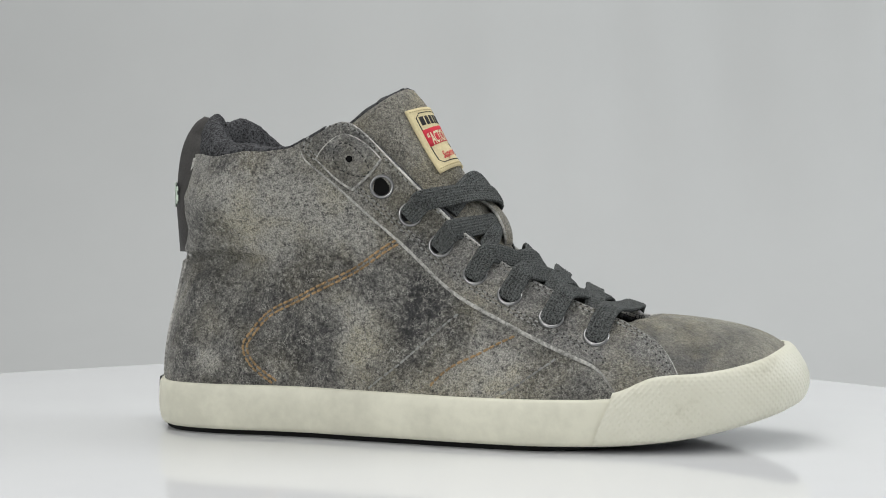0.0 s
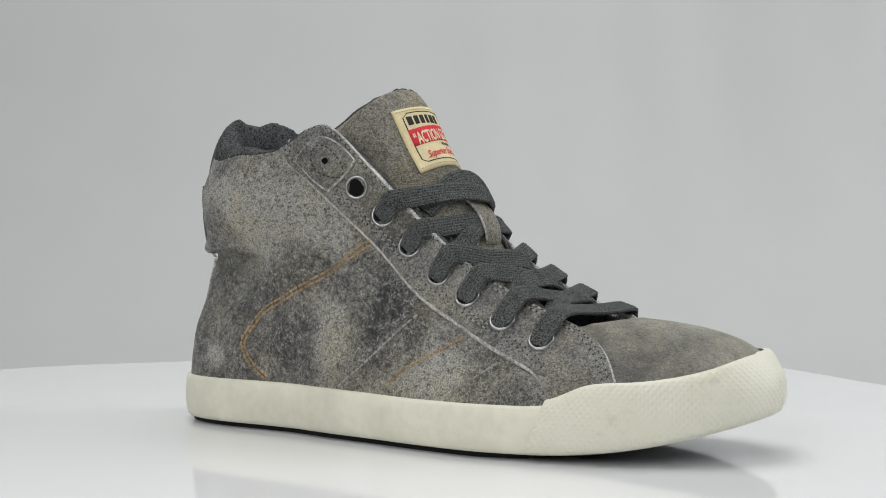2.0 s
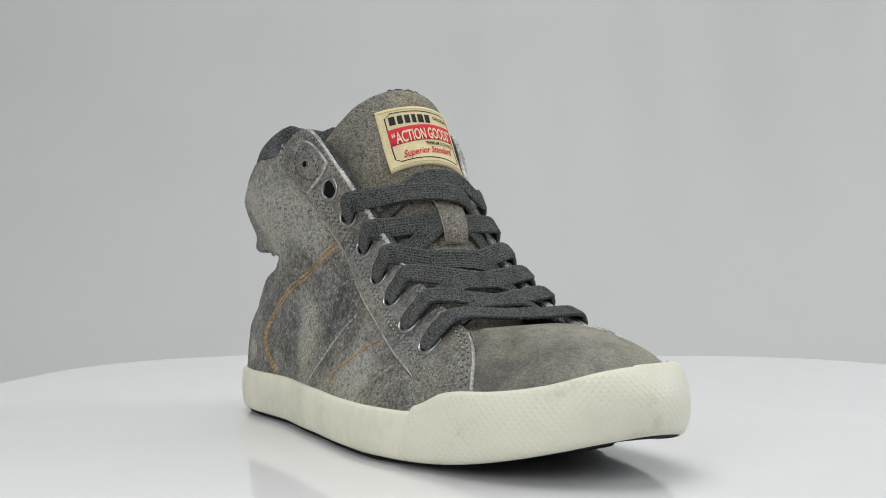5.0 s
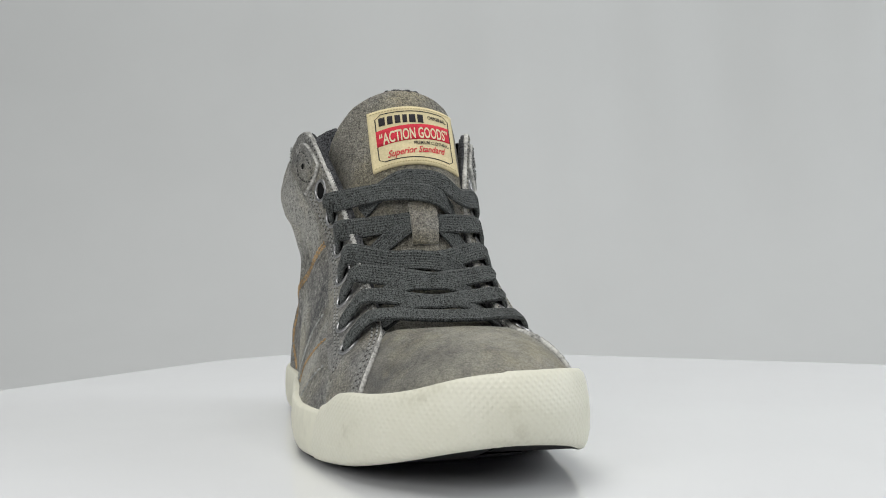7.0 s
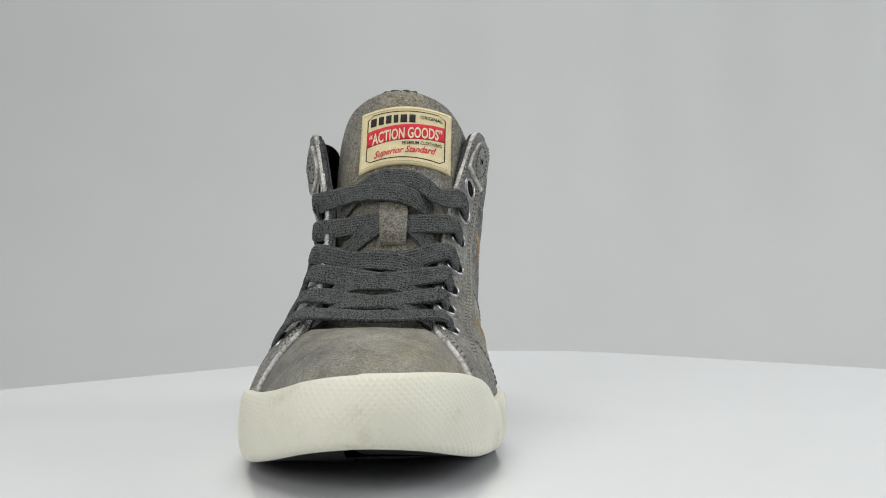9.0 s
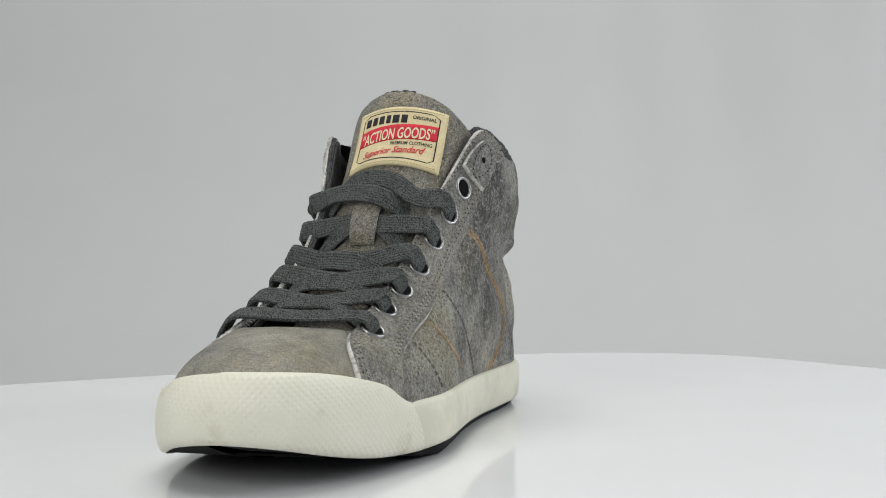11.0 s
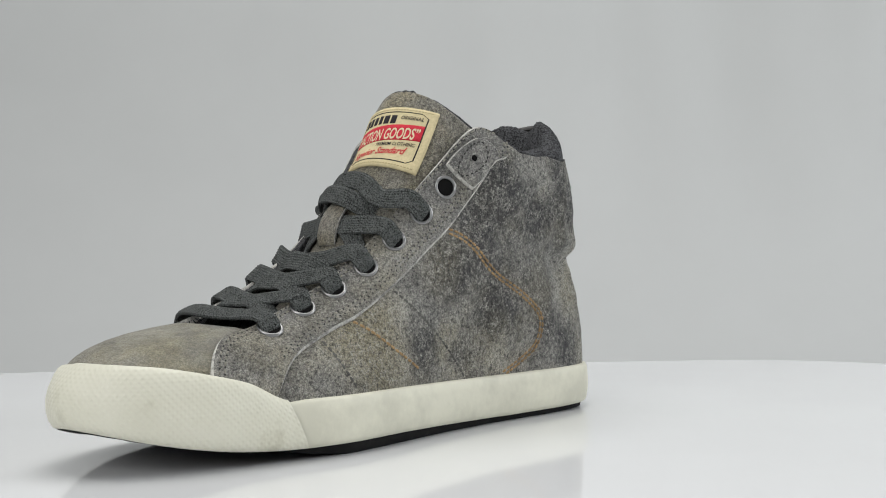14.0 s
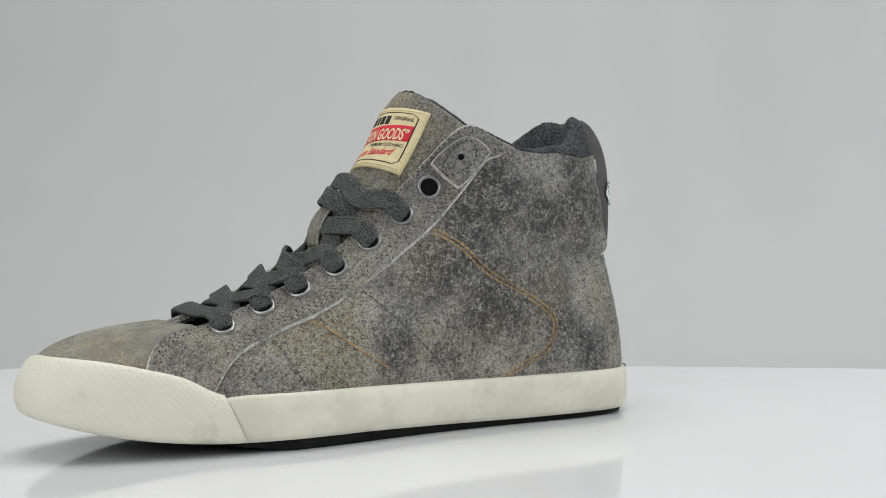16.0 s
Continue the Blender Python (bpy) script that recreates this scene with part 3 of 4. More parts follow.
# eyelet places, stud places and seams in (u, v), right side (-1) and left side (+1)
EYELETS = {-1: [(6.59, 0.81), (7.09, 0.76), (7.64, 0.68), (8.25, 0.62), (8.87, 0.61), (9.58, 0.57), (10.32, 0.53)],
           1: [(6.74, 0.84), (7.31, 0.81), (8.00, 0.79), (8.66, 0.78), (9.38, 0.81), (10.04, 0.83), (10.66, 0.78)]}
EYELETS_AT = {}
for sd in (-1, 1):
    outer_edge = {-1: [(5.12, 0.93), (4.87, 0.875), (5.27, 0.79), (6.12, 0.68), (6.90, 0.59), (7.82, 0.45), (8.73, 0.39), (9.66, 0.30), (10.17, 0.22), (10.50, 0.02)],
                  1: [(5.20, 0.93), (5.09, 0.875), (5.45, 0.84), (5.87, 0.77), (6.72, 0.64), (8.04, 0.52), (8.87, 0.48), (9.49, 0.47), (10.17, 0.38), (10.60, 0.10)]}[sd]
    front = {-1: [(11.42, .66), (11.8, .06)], 1: [(12.0, .72), (12.02, .10)]}[sd]
    inner_edge = [(5.45, .945), (5.75, .966), (6.2, .99), (6.9, 1), (7.6, 1), (8.5, 1), (9.5, 1), (10.85, 1)] + front
    thread = PALE_THREAD if sd < 0 else OLIVE_THREAD
    eyestay = skin_slab("eyestay", outer_edge, inner_edge, sd, 1.5, 2.0, [PANEL, RAW], "dark grey leather lace panel with pale raw edges", 140, 18)
    # rows of stitching along the panel's edges
    inner = [(a[0] * .80 + b[0] * .20, a[1] * .80 + b[1] * .20) for a, b in zip(outer_edge, inner_edge)][:9]
    for row in (0.0, 1.9 * sd):
        stitches("stitching", inner, sd, thread, 1.55, 2.9, 1.9, 0.38, row, parent=eyestay)
        # dark dashes in the gaps imitate shade inside the needle holes
        stitches("punched_shade_line", inner, sd, THREAD_HOLE_DARK, 1.45, 2.9, 0.9, 0.42, row, parent=eyestay, start=2.95)
    lip = [(a[0] * .10 + b[0] * .90, a[1] * .10 + b[1] * .90) for a, b in zip(outer_edge, inner_edge)]
    for row, line in ((0.0, lip), (2.2 * sd, lip[5:])):
        stitches("stitching", line, sd, thread, 1.55, 2.9, 1.9, 0.38, row, parent=eyestay)
        stitches("punched_shade_line", line, sd, THREAD_HOLE_DARK, 1.45, 2.9, 0.9, 0.42, row, parent=eyestay, start=2.95)
    # row on the quarter just outside the panel
    stitches("stitching", outer_edge[1:9], sd, PALE_THREAD if sd < 0 else SEAM_THREAD, 0.1, 3.6, 2.4, 0.40, -2.8 * sd)
    # stud patch with a small riveted hole
    c = {-1: (6.03, .845), 1: (6.15, .87)}[sd]
    qa = {-1: [(5.21, .845), (5.89, .93), (6.63, .945), (6.06, .735)], 1: [(5.42, .87), (6.05, .94), (6.70, .945), (6.19, .755)]}[sd]
    rng = np.concatenate([[-1], np.linspace(-0.93, 0.93, 15), [1]])
    gx, gy = np.meshgrid(rng, rng, indexing="ij")
    px, py = 1.18 * gx * np.sqrt(1 - 0.24 * gy**2), 1.18 * gy * np.sqrt(1 - 0.24 * gx**2)
    px, py = (px + 1) / 2, (py + 1) / 2
    w = [(1 - px) * (1 - py), px * (1 - py), px * py, (1 - px) * py]
    uu, vv = sum(k * q[0] for k, q in zip(w, qa)), sum(k * q[1] for k, q in zip(w, qa))
    brim = (np.maximum(np.abs(gx), np.abs(gy)) > 0.99).astype(float)
    verts, faces, idx = slab(skin(uu, vv, sd) + skin_normal(uu, vv, sd) * (3.2 - 0.9 * brim)[..., None], on_skin(uu, vv, sd, 1.2), sd > 0)
    for f in range(256):
        if f % 16 in (0, 15) or f // 16 in (0, 15):
            idx[f] = 1
    patch = part("stud_patch", verts, faces, [PANEL, RAW], shoe, "small rounded leather patch with a punched hole", idx)
    pc, pn = on_skin(*c, sd), skin_normal(*c, sd)
    # no opening is cut: a black disc on the patch paints the hole's shade
    lathe("hole", pc, pn, [(0.01, 3.35), (1.5, 3.35), (1.5, 2.9)], HOLE_SHADE, patch)
    lathe("hole_rim", pc, pn, [(2.3, 3.1), (2.2, 3.5), (1.8, 3.65), (1.45, 3.5), (1.4, 3.2)], PANEL, patch)
    ring = [(c[0] + 0.36 * math.cos(a), c[1] + 0.056 * math.sin(a)) for a in np.linspace(0, 2 * math.pi, 9)]
    stitches("stitching", ring, sd, THREAD_HOLE_DARK, 3.25, 2.4, 1.7, 0.35, parent=patch)
    for k, (eu, ev) in enumerate(EYELETS[sd]):
        pc, pn = on_skin(eu, ev, sd), skin_normal(eu, ev, sd)
        EYELETS_AT[sd, k] = (pc, pn)
        ey = lathe("eyelet", pc, pn, [(5.45, 1.3), (5.35, 1.85), (5.0, 2.25), (4.5, 2.3), (4.1, 2.0), (3.9, 1.6), (3.8, 0.9)], STEEL, shoe, "nickel-plated lace eyelet")
        # black disc within the ring, painted shade instead of an opening
        lathe("eyelet_hole_shade", pc, pn, [(0.01, 1.56), (3.95, 1.56)], HOLE_SHADE, ey)

seams = {-1: [([(6.90, 0.60), (6.09, 0.43), (4.95, 0.35), (4.08, 0.30), (3.70, 0.22), (3.63, 0.17), (3.79, 0.10), (4.20, 0.03)], ORANGE, 2),
              ([(8.83, 0.36), (8.20, 0.22), (7.76, 0.14), (7.46, 0.06), (7.42, 0.02)], ORANGE, 1),
              ([(7.88, 0.38), (7.07, 0.15), (6.37, 0.02)], PALE_THREAD, 1),
              ([(9.5, .28), (8.9, .12), (8.5, .03)], PALE_THREAD, 1)],
         1: [([(6.75, 0.63), (5.60, 0.44), (4.26, 0.35), (3.71, 0.29), (3.59, 0.23), (3.73, 0.14), (4.14, 0.08), (4.71, 0.03)], ORANGE, 2),
             ([(8.97, 0.48), (8.16, 0.26), (7.45, 0.10)], ORANGE, 1),
             ([(8.03, 0.51), (7.17, 0.26), (6.21, 0.03)], SEAM_THREAD, 1),
             ([(9.63, 0.45), (9.22, 0.25), (8.85, 0.06)], SEAM_THREAD, 1)]}
for sd in (-1, 1):
    for pts, mat, rows in seams[sd]:
        for k in range(rows):
            stitches("stitching", pts, sd, mat, 0.3, 3.0, 2.6, 0.55 if mat is ORANGE else 0.45, 2.0 * k * sd, label="ochre stitched seam" if mat is ORANGE else "")


# ---- collar, heel and lining ----
COLLAR_RISE = [18.5, 18, 11, 4.5, 1, -1, -4]


def build_collar():
    us = np.linspace(0, 5.5, 170)
    uu = np.concatenate([us[::-1], us[1:]])
    ss = np.concatenate([-np.ones(len(us)), np.ones(len(us) - 1)])
    top = skin(uu, rim_at(uu), ss)
    rise = along(COLLAR_RISE, uu)
    inward = np.stack([-55 - top[:, 0], -top[:, 1], 0 * uu], -1)
    inward /= np.linalg.norm(inward, axis=1, keepdims=True)
    rows = []
    shape = curve([(1.2, 0.0, -9), (1.0, 0.0, 0.4), (1.6, 0.35, 0.8), (2.4, 0.6, 1.2), (4.2, 0.82, 1.6), (7.0, 0.97, 1.8), (10.0, 1.0, 1.4), (12.5, 0.82, -0.5), (14.2, 0.5, -4), (15.5, 0.1, -11), (17, -0.2, -20), (20, -0.4, -34)], 48)
    for d, f, extra in shape:
        g = top + inward * (d * (1.15 - 0.15 * np.clip(uu / 2.2, 0, 1)) + 3.5 * np.clip(1 - uu / 1.8, 0, 1))[:, None]
        g[:, 2] += rise * f + extra
        lump = np.array([noise.noise(Vector(q) * 0.16) + 0.5 * noise.noise(Vector(q) * 0.5) + 0.5 * noise.noise(Vector(q) * 1.1) for q in g])
        rows.append(g + lump[:, None] * np.array([0.4, 0.4, 0.7]))
    g = np.stack(rows, 1)
    part("collar_lining", g.reshape(-1, 3) * 0.001, grid_faces(len(uu), len(rows)), FLEECE, shoe, "dark fleece padded collar lining")


def build_lining():
    us = np.linspace(5.4, 11.4, 40)
    for sd in (1, -1):
        u, v = np.meshgrid(us, np.linspace(0.25, 0.985, 20), indexing="ij")
        v = v * rim_at(u)
        verts, faces, idx = slab(on_skin(u, v, sd, -2.3), on_skin(u, v, sd, -3.2), sd < 0)
        part("lining", verts, faces, FLEECE, shoe)
    # unseen dark sheet over the insole's place, added to block light from below
    u, s = both_sides(np.linspace(0, LAST, 61))
    x, y = outline(u, s, -3.0)
    verts = np.concatenate([np.stack([x, y, 24 + 0 * x], -1), [[20, 0, 24]]]) * 0.001
    n = len(u)
    part("insole_light_block", verts, [((i + 1) % n, i, n) for i in range(n)], FLEECE, shoe)


def build_heel():
    # vertical leather strip over the back seam
    u = np.linspace(0, 0.75, 9)
    uu = np.concatenate([u[::-1], u[1:]])
    ss = np.concatenate([-np.ones(9), np.ones(8)])
    ug, vg = np.meshgrid(uu, np.linspace(0.0, 0.575, 30), indexing="ij")
    sg = np.broadcast_to(ss[:, None], ug.shape)
    verts, faces, idx = slab(on_skin(ug, vg, sg, 1.4), on_skin(ug, vg, sg, -0.2))
    strip = part("heel_strip", verts, faces, [PANEL, RAW], shoe, "worn leather strip over the heel seam", idx)
    # black strap that loops from the back over the collar
    line = curve([(-114.6, 82), (-115.6, 97), (-115.6, 112), (-114.6, 124), (-112.5, 133), (-109.5, 139.5), (-105.5, 144.3), (-101, 147)], 60)
    q = np.linspace(-1, 1, 15)
    outer, inner = [], []
    for (x, z) in line:
        k = min(1.0, max(0.0, (z - 80) / 60))
        half = 27 - 12.0 * k**3
        wrap = np.linspace(0, 2.0, 60)
        high = float(np.clip((z - 23) / (skin(0.0, 1.0, 1)[2] - 23), 0, 1))
        y = q * half + HEEL_MID
        back = 0 * q
        for sd in (-1, 1):
            ring = skin(wrap, high + 0 * wrap, sd)
            back = np.where(q * sd > 0, np.interp(np.abs(q * half), np.abs(ring[:, 1] - HEEL_MID), ring[:, 0] - ring[0, 0]), back)
        back = back * (0.7 + 0.3 * q**2) + 6.0 * q**4
        outer.append(np.stack([x + back, y, z + 0 * y - 3.5 * k * k * q**2], -1))
        inner.append(np.stack([x + back + 4.5, y, z + 0 * y - 3.5 * k * k * q**2 - 2.5 * k], -1))
    verts, faces, idx = slab(np.array(outer), np.array(inner), True)
    strap = part("pull_strap", verts, faces, [STRAP, STRAP], shoe, "black heel pull strap with a pale print")
    # pale worn oval print across the strap
    ring = {sd: skin(wrap, 0.86 + 0 * wrap, sd) for sd in (-1, 1)}

    def strap_x(y):
        r = ring[1 if y > 0 else -1]
        drop = float(np.interp(abs(y), np.abs(r[:, 1] - HEEL_MID), r[:, 0] - r[0, 0]))
        return -115.7 + drop * (0.7 + 0.3 * (y / 25.8)**2) + 6.0 * (y / 25.8)**4

    verts, faces, ny, nz = [], [], 41, 13
    for i in range(ny):
        y = -22.5 + 45.0 * i / (ny - 1)
        slope = (strap_x(y + 0.2) - strap_x(y - 0.2)) / 0.4
        n = np.array([-1.0, slope]) / math.hypot(1, slope)
        for k in range(nz):
            verts.append((strap_x(y) + 0.8 * n[0], y + HEEL_MID + 0.8 * n[1], 103.5 + 12.0 * k / (nz - 1)))
    for i in range(ny - 1):
        for k in range(nz - 1):
            a, b = (i + 0.5) / (ny - 1) * 2 - 1, (k + 0.5) / (nz - 1) * 2 - 1
            ring = abs(a)**5 + b * b + 0.25 * noise.noise(Vector((a * 4, b * 3, 1)))
            if ring < 0.95 and noise.noise(Vector((a * 11, b * 4, 5))) < 0.25:
                q = i * nz + k
                faces.append((q, q + nz, q + nz + 1, q + 1))
    part("print", np.array(verts) * 0.001, faces, PRINT, strap, "worn pale green printed badge")
    # pale cut edges of the quarters on both sides of the strap
    for sd in (-1, 1):
        edge = [(1.25, 0.57), (1.22, 0.66), (1.2, 0.75), (1.2, 0.84), (1.25, 0.93), (1.5, 0.985)]
        skin_slab("raw_edge", edge, [(a + 0.05, b) for a, b in edge], sd, 0.9, 1.2, [RAW, RAW], "pale cut leather edge", 50, 4)
    # small dark rubber badge on the sole's heel
    q = np.linspace(-1, 1, 11)
    g = [[(-122.0 + (13 * a)**2 / 56 - (0.3 if 0 < k < 5 else 0), 13 * a + HEEL_MID, 5.5 + 3.4 * k) for a in q] for k in range(6)]
    g = np.array(g)
    verts, faces, idx = slab(g - np.array([1.3, 0, 0]), g + np.array([1.5, 0, 0]), True)
    part("heel_badge", verts, faces, [STRAP, STRAP], shoe, "dark rubber badge on the heel")


PRINT = plain("pale_green_print", (0.50, 0.60, 0.50), 0.7, vary=0.2, scale=700.0)
build_collar()
build_lining()
build_heel()

# ---- tongue ----
TONGUE_LINE = [(112, 34), (98, 39), (84, 44.5), (70, 53), (59, 64), (50, 77), (43, 90), (36, 102), (27.5, 114), (19, 126), (12.5, 138), (7.2, 148.5), (3, 155.3)]
TONGUE_BEND = [70, 60, 50, 44, 36, 30, 25, 22.5, 23, 24, 24, 24, 27]
TONGUE_MID = 3.8


def tongue_at(s, y, off=0.0):
    """A point on the tongue: s counts along its line, y across the shoe, off above it."""
    s, y = np.broadcast_arrays(np.asarray(s, float), np.asarray(y, float))
    line = np.array(TONGUE_LINE, float)
    top = len(line) - 1

    def at(c, t):
        a = np.concatenate([[2 * c[0] - c[1]], c, [2 * c[-1] - c[-2]]])
        t = np.clip(t, 0, top)
        i = np.minimum(t.astype(int), top - 1)
        f = t - i
        p0, p1, p2, p3 = a[i], a[i + 1], a[i + 2], a[i + 3]
        return 0.5 * (2 * p1 + (p2 - p0) * f + (2 * p0 - 5 * p1 + 4 * p2 - p3) * f**2 + (3 * p1 - p0 - 3 * p2 + p3) * f**3)

    x, z = at(line[:, 0], s), at(line[:, 1], s)
    h = 0.05
    dx, dz = at(line[:, 0], s + h) - at(line[:, 0], s - h), at(line[:, 1], s + h) - at(line[:, 1], s - h)
    n = np.hypot(dx, dz)
    nx, nz = dz / n, -dx / n
    bend = at(np.array(TONGUE_BEND, float), s)
    d = y - TONGUE_MID
    drop = d**2 / (2 * bend) + 0.09 * np.clip(np.abs(d) - 20, 0, None)**2 * np.clip((s - 7) / 1.5, 0, 1)
    c = 1 / np.sqrt(1 + (d / bend)**2)
    tilt = d / bend * c
    k = off * c - drop
    return np.stack([x + nx * k, y + off * tilt, z + nz * k], -1)


def build_tongue():
    s = np.concatenate([np.linspace(0, 11, 70), np.linspace(11.05, 12, 14)])
    q = np.linspace(-1, 1, 41)
    half = np.interp(s, [0, 4, 8, 9.6, 10.6, 11.2, 11.6, 11.85, 12], [22, 26, 31.5, 32, 30.5, 27.5, 22.5, 16, 8])
    q = np.concatenate([-np.ones(8), q, np.ones(8)])
    # both sides turn straight back and wrap round the ankle
    wrap = np.concatenate([np.linspace(1, 0.1, 8), np.zeros(41), np.linspace(0.1, 1, 8)])
    far = np.interp(s, [6, 8, 9.5, 11, 11.6, 12], [0, 15, 17, 12, 7, 3])[:, None] * wrap[None, :]
    sg = np.broadcast_to(s[:, None], (len(s), len(q)))
    yg = TONGUE_MID + half[:, None] * q[None, :]
    puff = 1.6 * (1 - q[None, :]**4) * np.clip((12.2 - s) / 1.2, 0, 1)[:, None]
    outer = tongue_at(sg, yg, puff) + far[..., None] * np.array([-0.9, 0, -0.43])
    inner = tongue_at(sg, yg, -3.2 + 0 * puff) + far[..., None] * np.array([-0.9, 0, -0.43])
    lump = np.array([noise.noise(Vector(p) * 0.05) for p in outer.reshape(-1, 3)]).reshape(outer.shape[:2])
    outer = outer + lump[..., None] * np.array([0.8, 0, 0.4])
    verts, faces, idx = slab(outer, inner, True)
    n = outer.shape[0] * outer.shape[1]
    idx = [1 if (min(f) >= n or i) else 0 for f, i in zip(faces, idx)]
    tongue = part("tongue", verts, faces, [TAUPE, FLEECE], shoe, "padded taupe suede tongue with dark lining", idx)
    # frayed dark binding along the upper rim
    rim = np.concatenate([inner[46:, 0], inner[-1], inner[46:, -1][::-1]])
    rim2 = np.concatenate([outer[46:, 0], outer[-1], outer[46:, -1][::-1]])
    mid = rim * 0.75 + rim2 * 0.25
    verts, faces, m = [], [], 8
    for k in range(len(mid)):
        t = mid[min(k + 1, len(mid) - 1)] - mid[max(k - 1, 0)]
        a = rim2[k] - rim[k]
        a /= np.linalg.norm(a)
        b = np.cross(t, a)
        b /= max(np.linalg.norm(b), 1e-6)
        r = 1.7 + 0.5 * noise.noise(Vector(mid[k]) * 0.5)
        for j in range(m):
            w = 2 * math.pi * j / m
            verts.append(mid[k] + (a * math.cos(w) * 1.3 + b * math.sin(w)) * r)
    for k in range(len(mid) - 1):
        for j in range(m):
            faces.append((k * m + j, k * m + (j + 1) % m, (k + 1) * m + (j + 1) % m, (k + 1) * m + j))
    part("binding", np.array(verts) * 0.001, faces, FLEECE, tongue, "dark frayed binding")
    return tongue


tongue = build_tongue()

# woven label on the tongue: x across from 0 to 1, y up from 0 to 1
LABEL_Y0, LABEL_Y1, LABEL_S0, LABEL_S1 = -12.2, 26.0, 8.42, 10.77


def label_at(x, y, off):
    lean = 0.22
    return tongue_at(LABEL_S0 + (LABEL_S1 - LABEL_S0) * np.asarray(y, float) + lean * (np.asarray(x, float) - 0.5), LABEL_Y0 + (LABEL_Y1 - LABEL_Y0) * np.asarray(x, float), off)


def label_shape(name, outline_pts, mat, off, parent, label=""):
    """A flat printed shape on the label, from a quad or a polygon cut into strips across."""
    (x0, y0), (x1, y1), (x2, y2), (x3, y3) = outline_pts
    n = 24
    f = np.linspace(0, 1, n)
    g = []
    for k in np.linspace(0, 1, 5):
        ax, ay = x0 + (x3 - x0) * k, y0 + (y3 - y0) * k
        bx, by = x1 + (x2 - x1) * k, y1 + (y2 - y1) * k
        g.append(label_at(ax + (bx - ax) * f, ay + (by - ay) * f, off))
    g = np.array(g)
    verts, faces, idx = slab(g, g - np.array([0.12, 0, 0.05]), True)
    return part(name, verts, faces, [mat, mat], parent, label)


def label_text(body, x0, x1, y, height, mat, parent, slant=0.0, shear=0.0, thick=0.0):
    data = bpy.data.curves.new("writing", "FONT")
    data.body, data.size, data.shear, data.offset, data.resolution_u = body, 1.0, shear, thick, 3
    tmp = bpy.data.objects.new("writing", data)
    scene.collection.objects.link(tmp)
    me = bpy.data.meshes.new_from_object(tmp.evaluated_get(bpy.context.evaluated_depsgraph_get()))
    bpy.data.objects.remove(tmp)
    co = np.zeros(len(me.vertices) * 3)
    me.vertices.foreach_get("co", co)
    co = co.reshape(-1, 3)
    lo, hi = co.min(0), co.max(0)
    fx = (co[:, 0] - lo[0]) / (hi[0] - lo[0])
    fy = co[:, 1] / 0.72
    x = x0 + (x1 - x0) * fx
    p = label_at(x, y + height * fy + slant * (fx - 0.5), 2.46) * 0.001
    me.vertices.foreach_set("co", p.reshape(-1))
    me.materials.clear()
    me.materials.append(mat)
    me.update()
    ob = new("writing", me)
    ob.parent = parent
    return ob


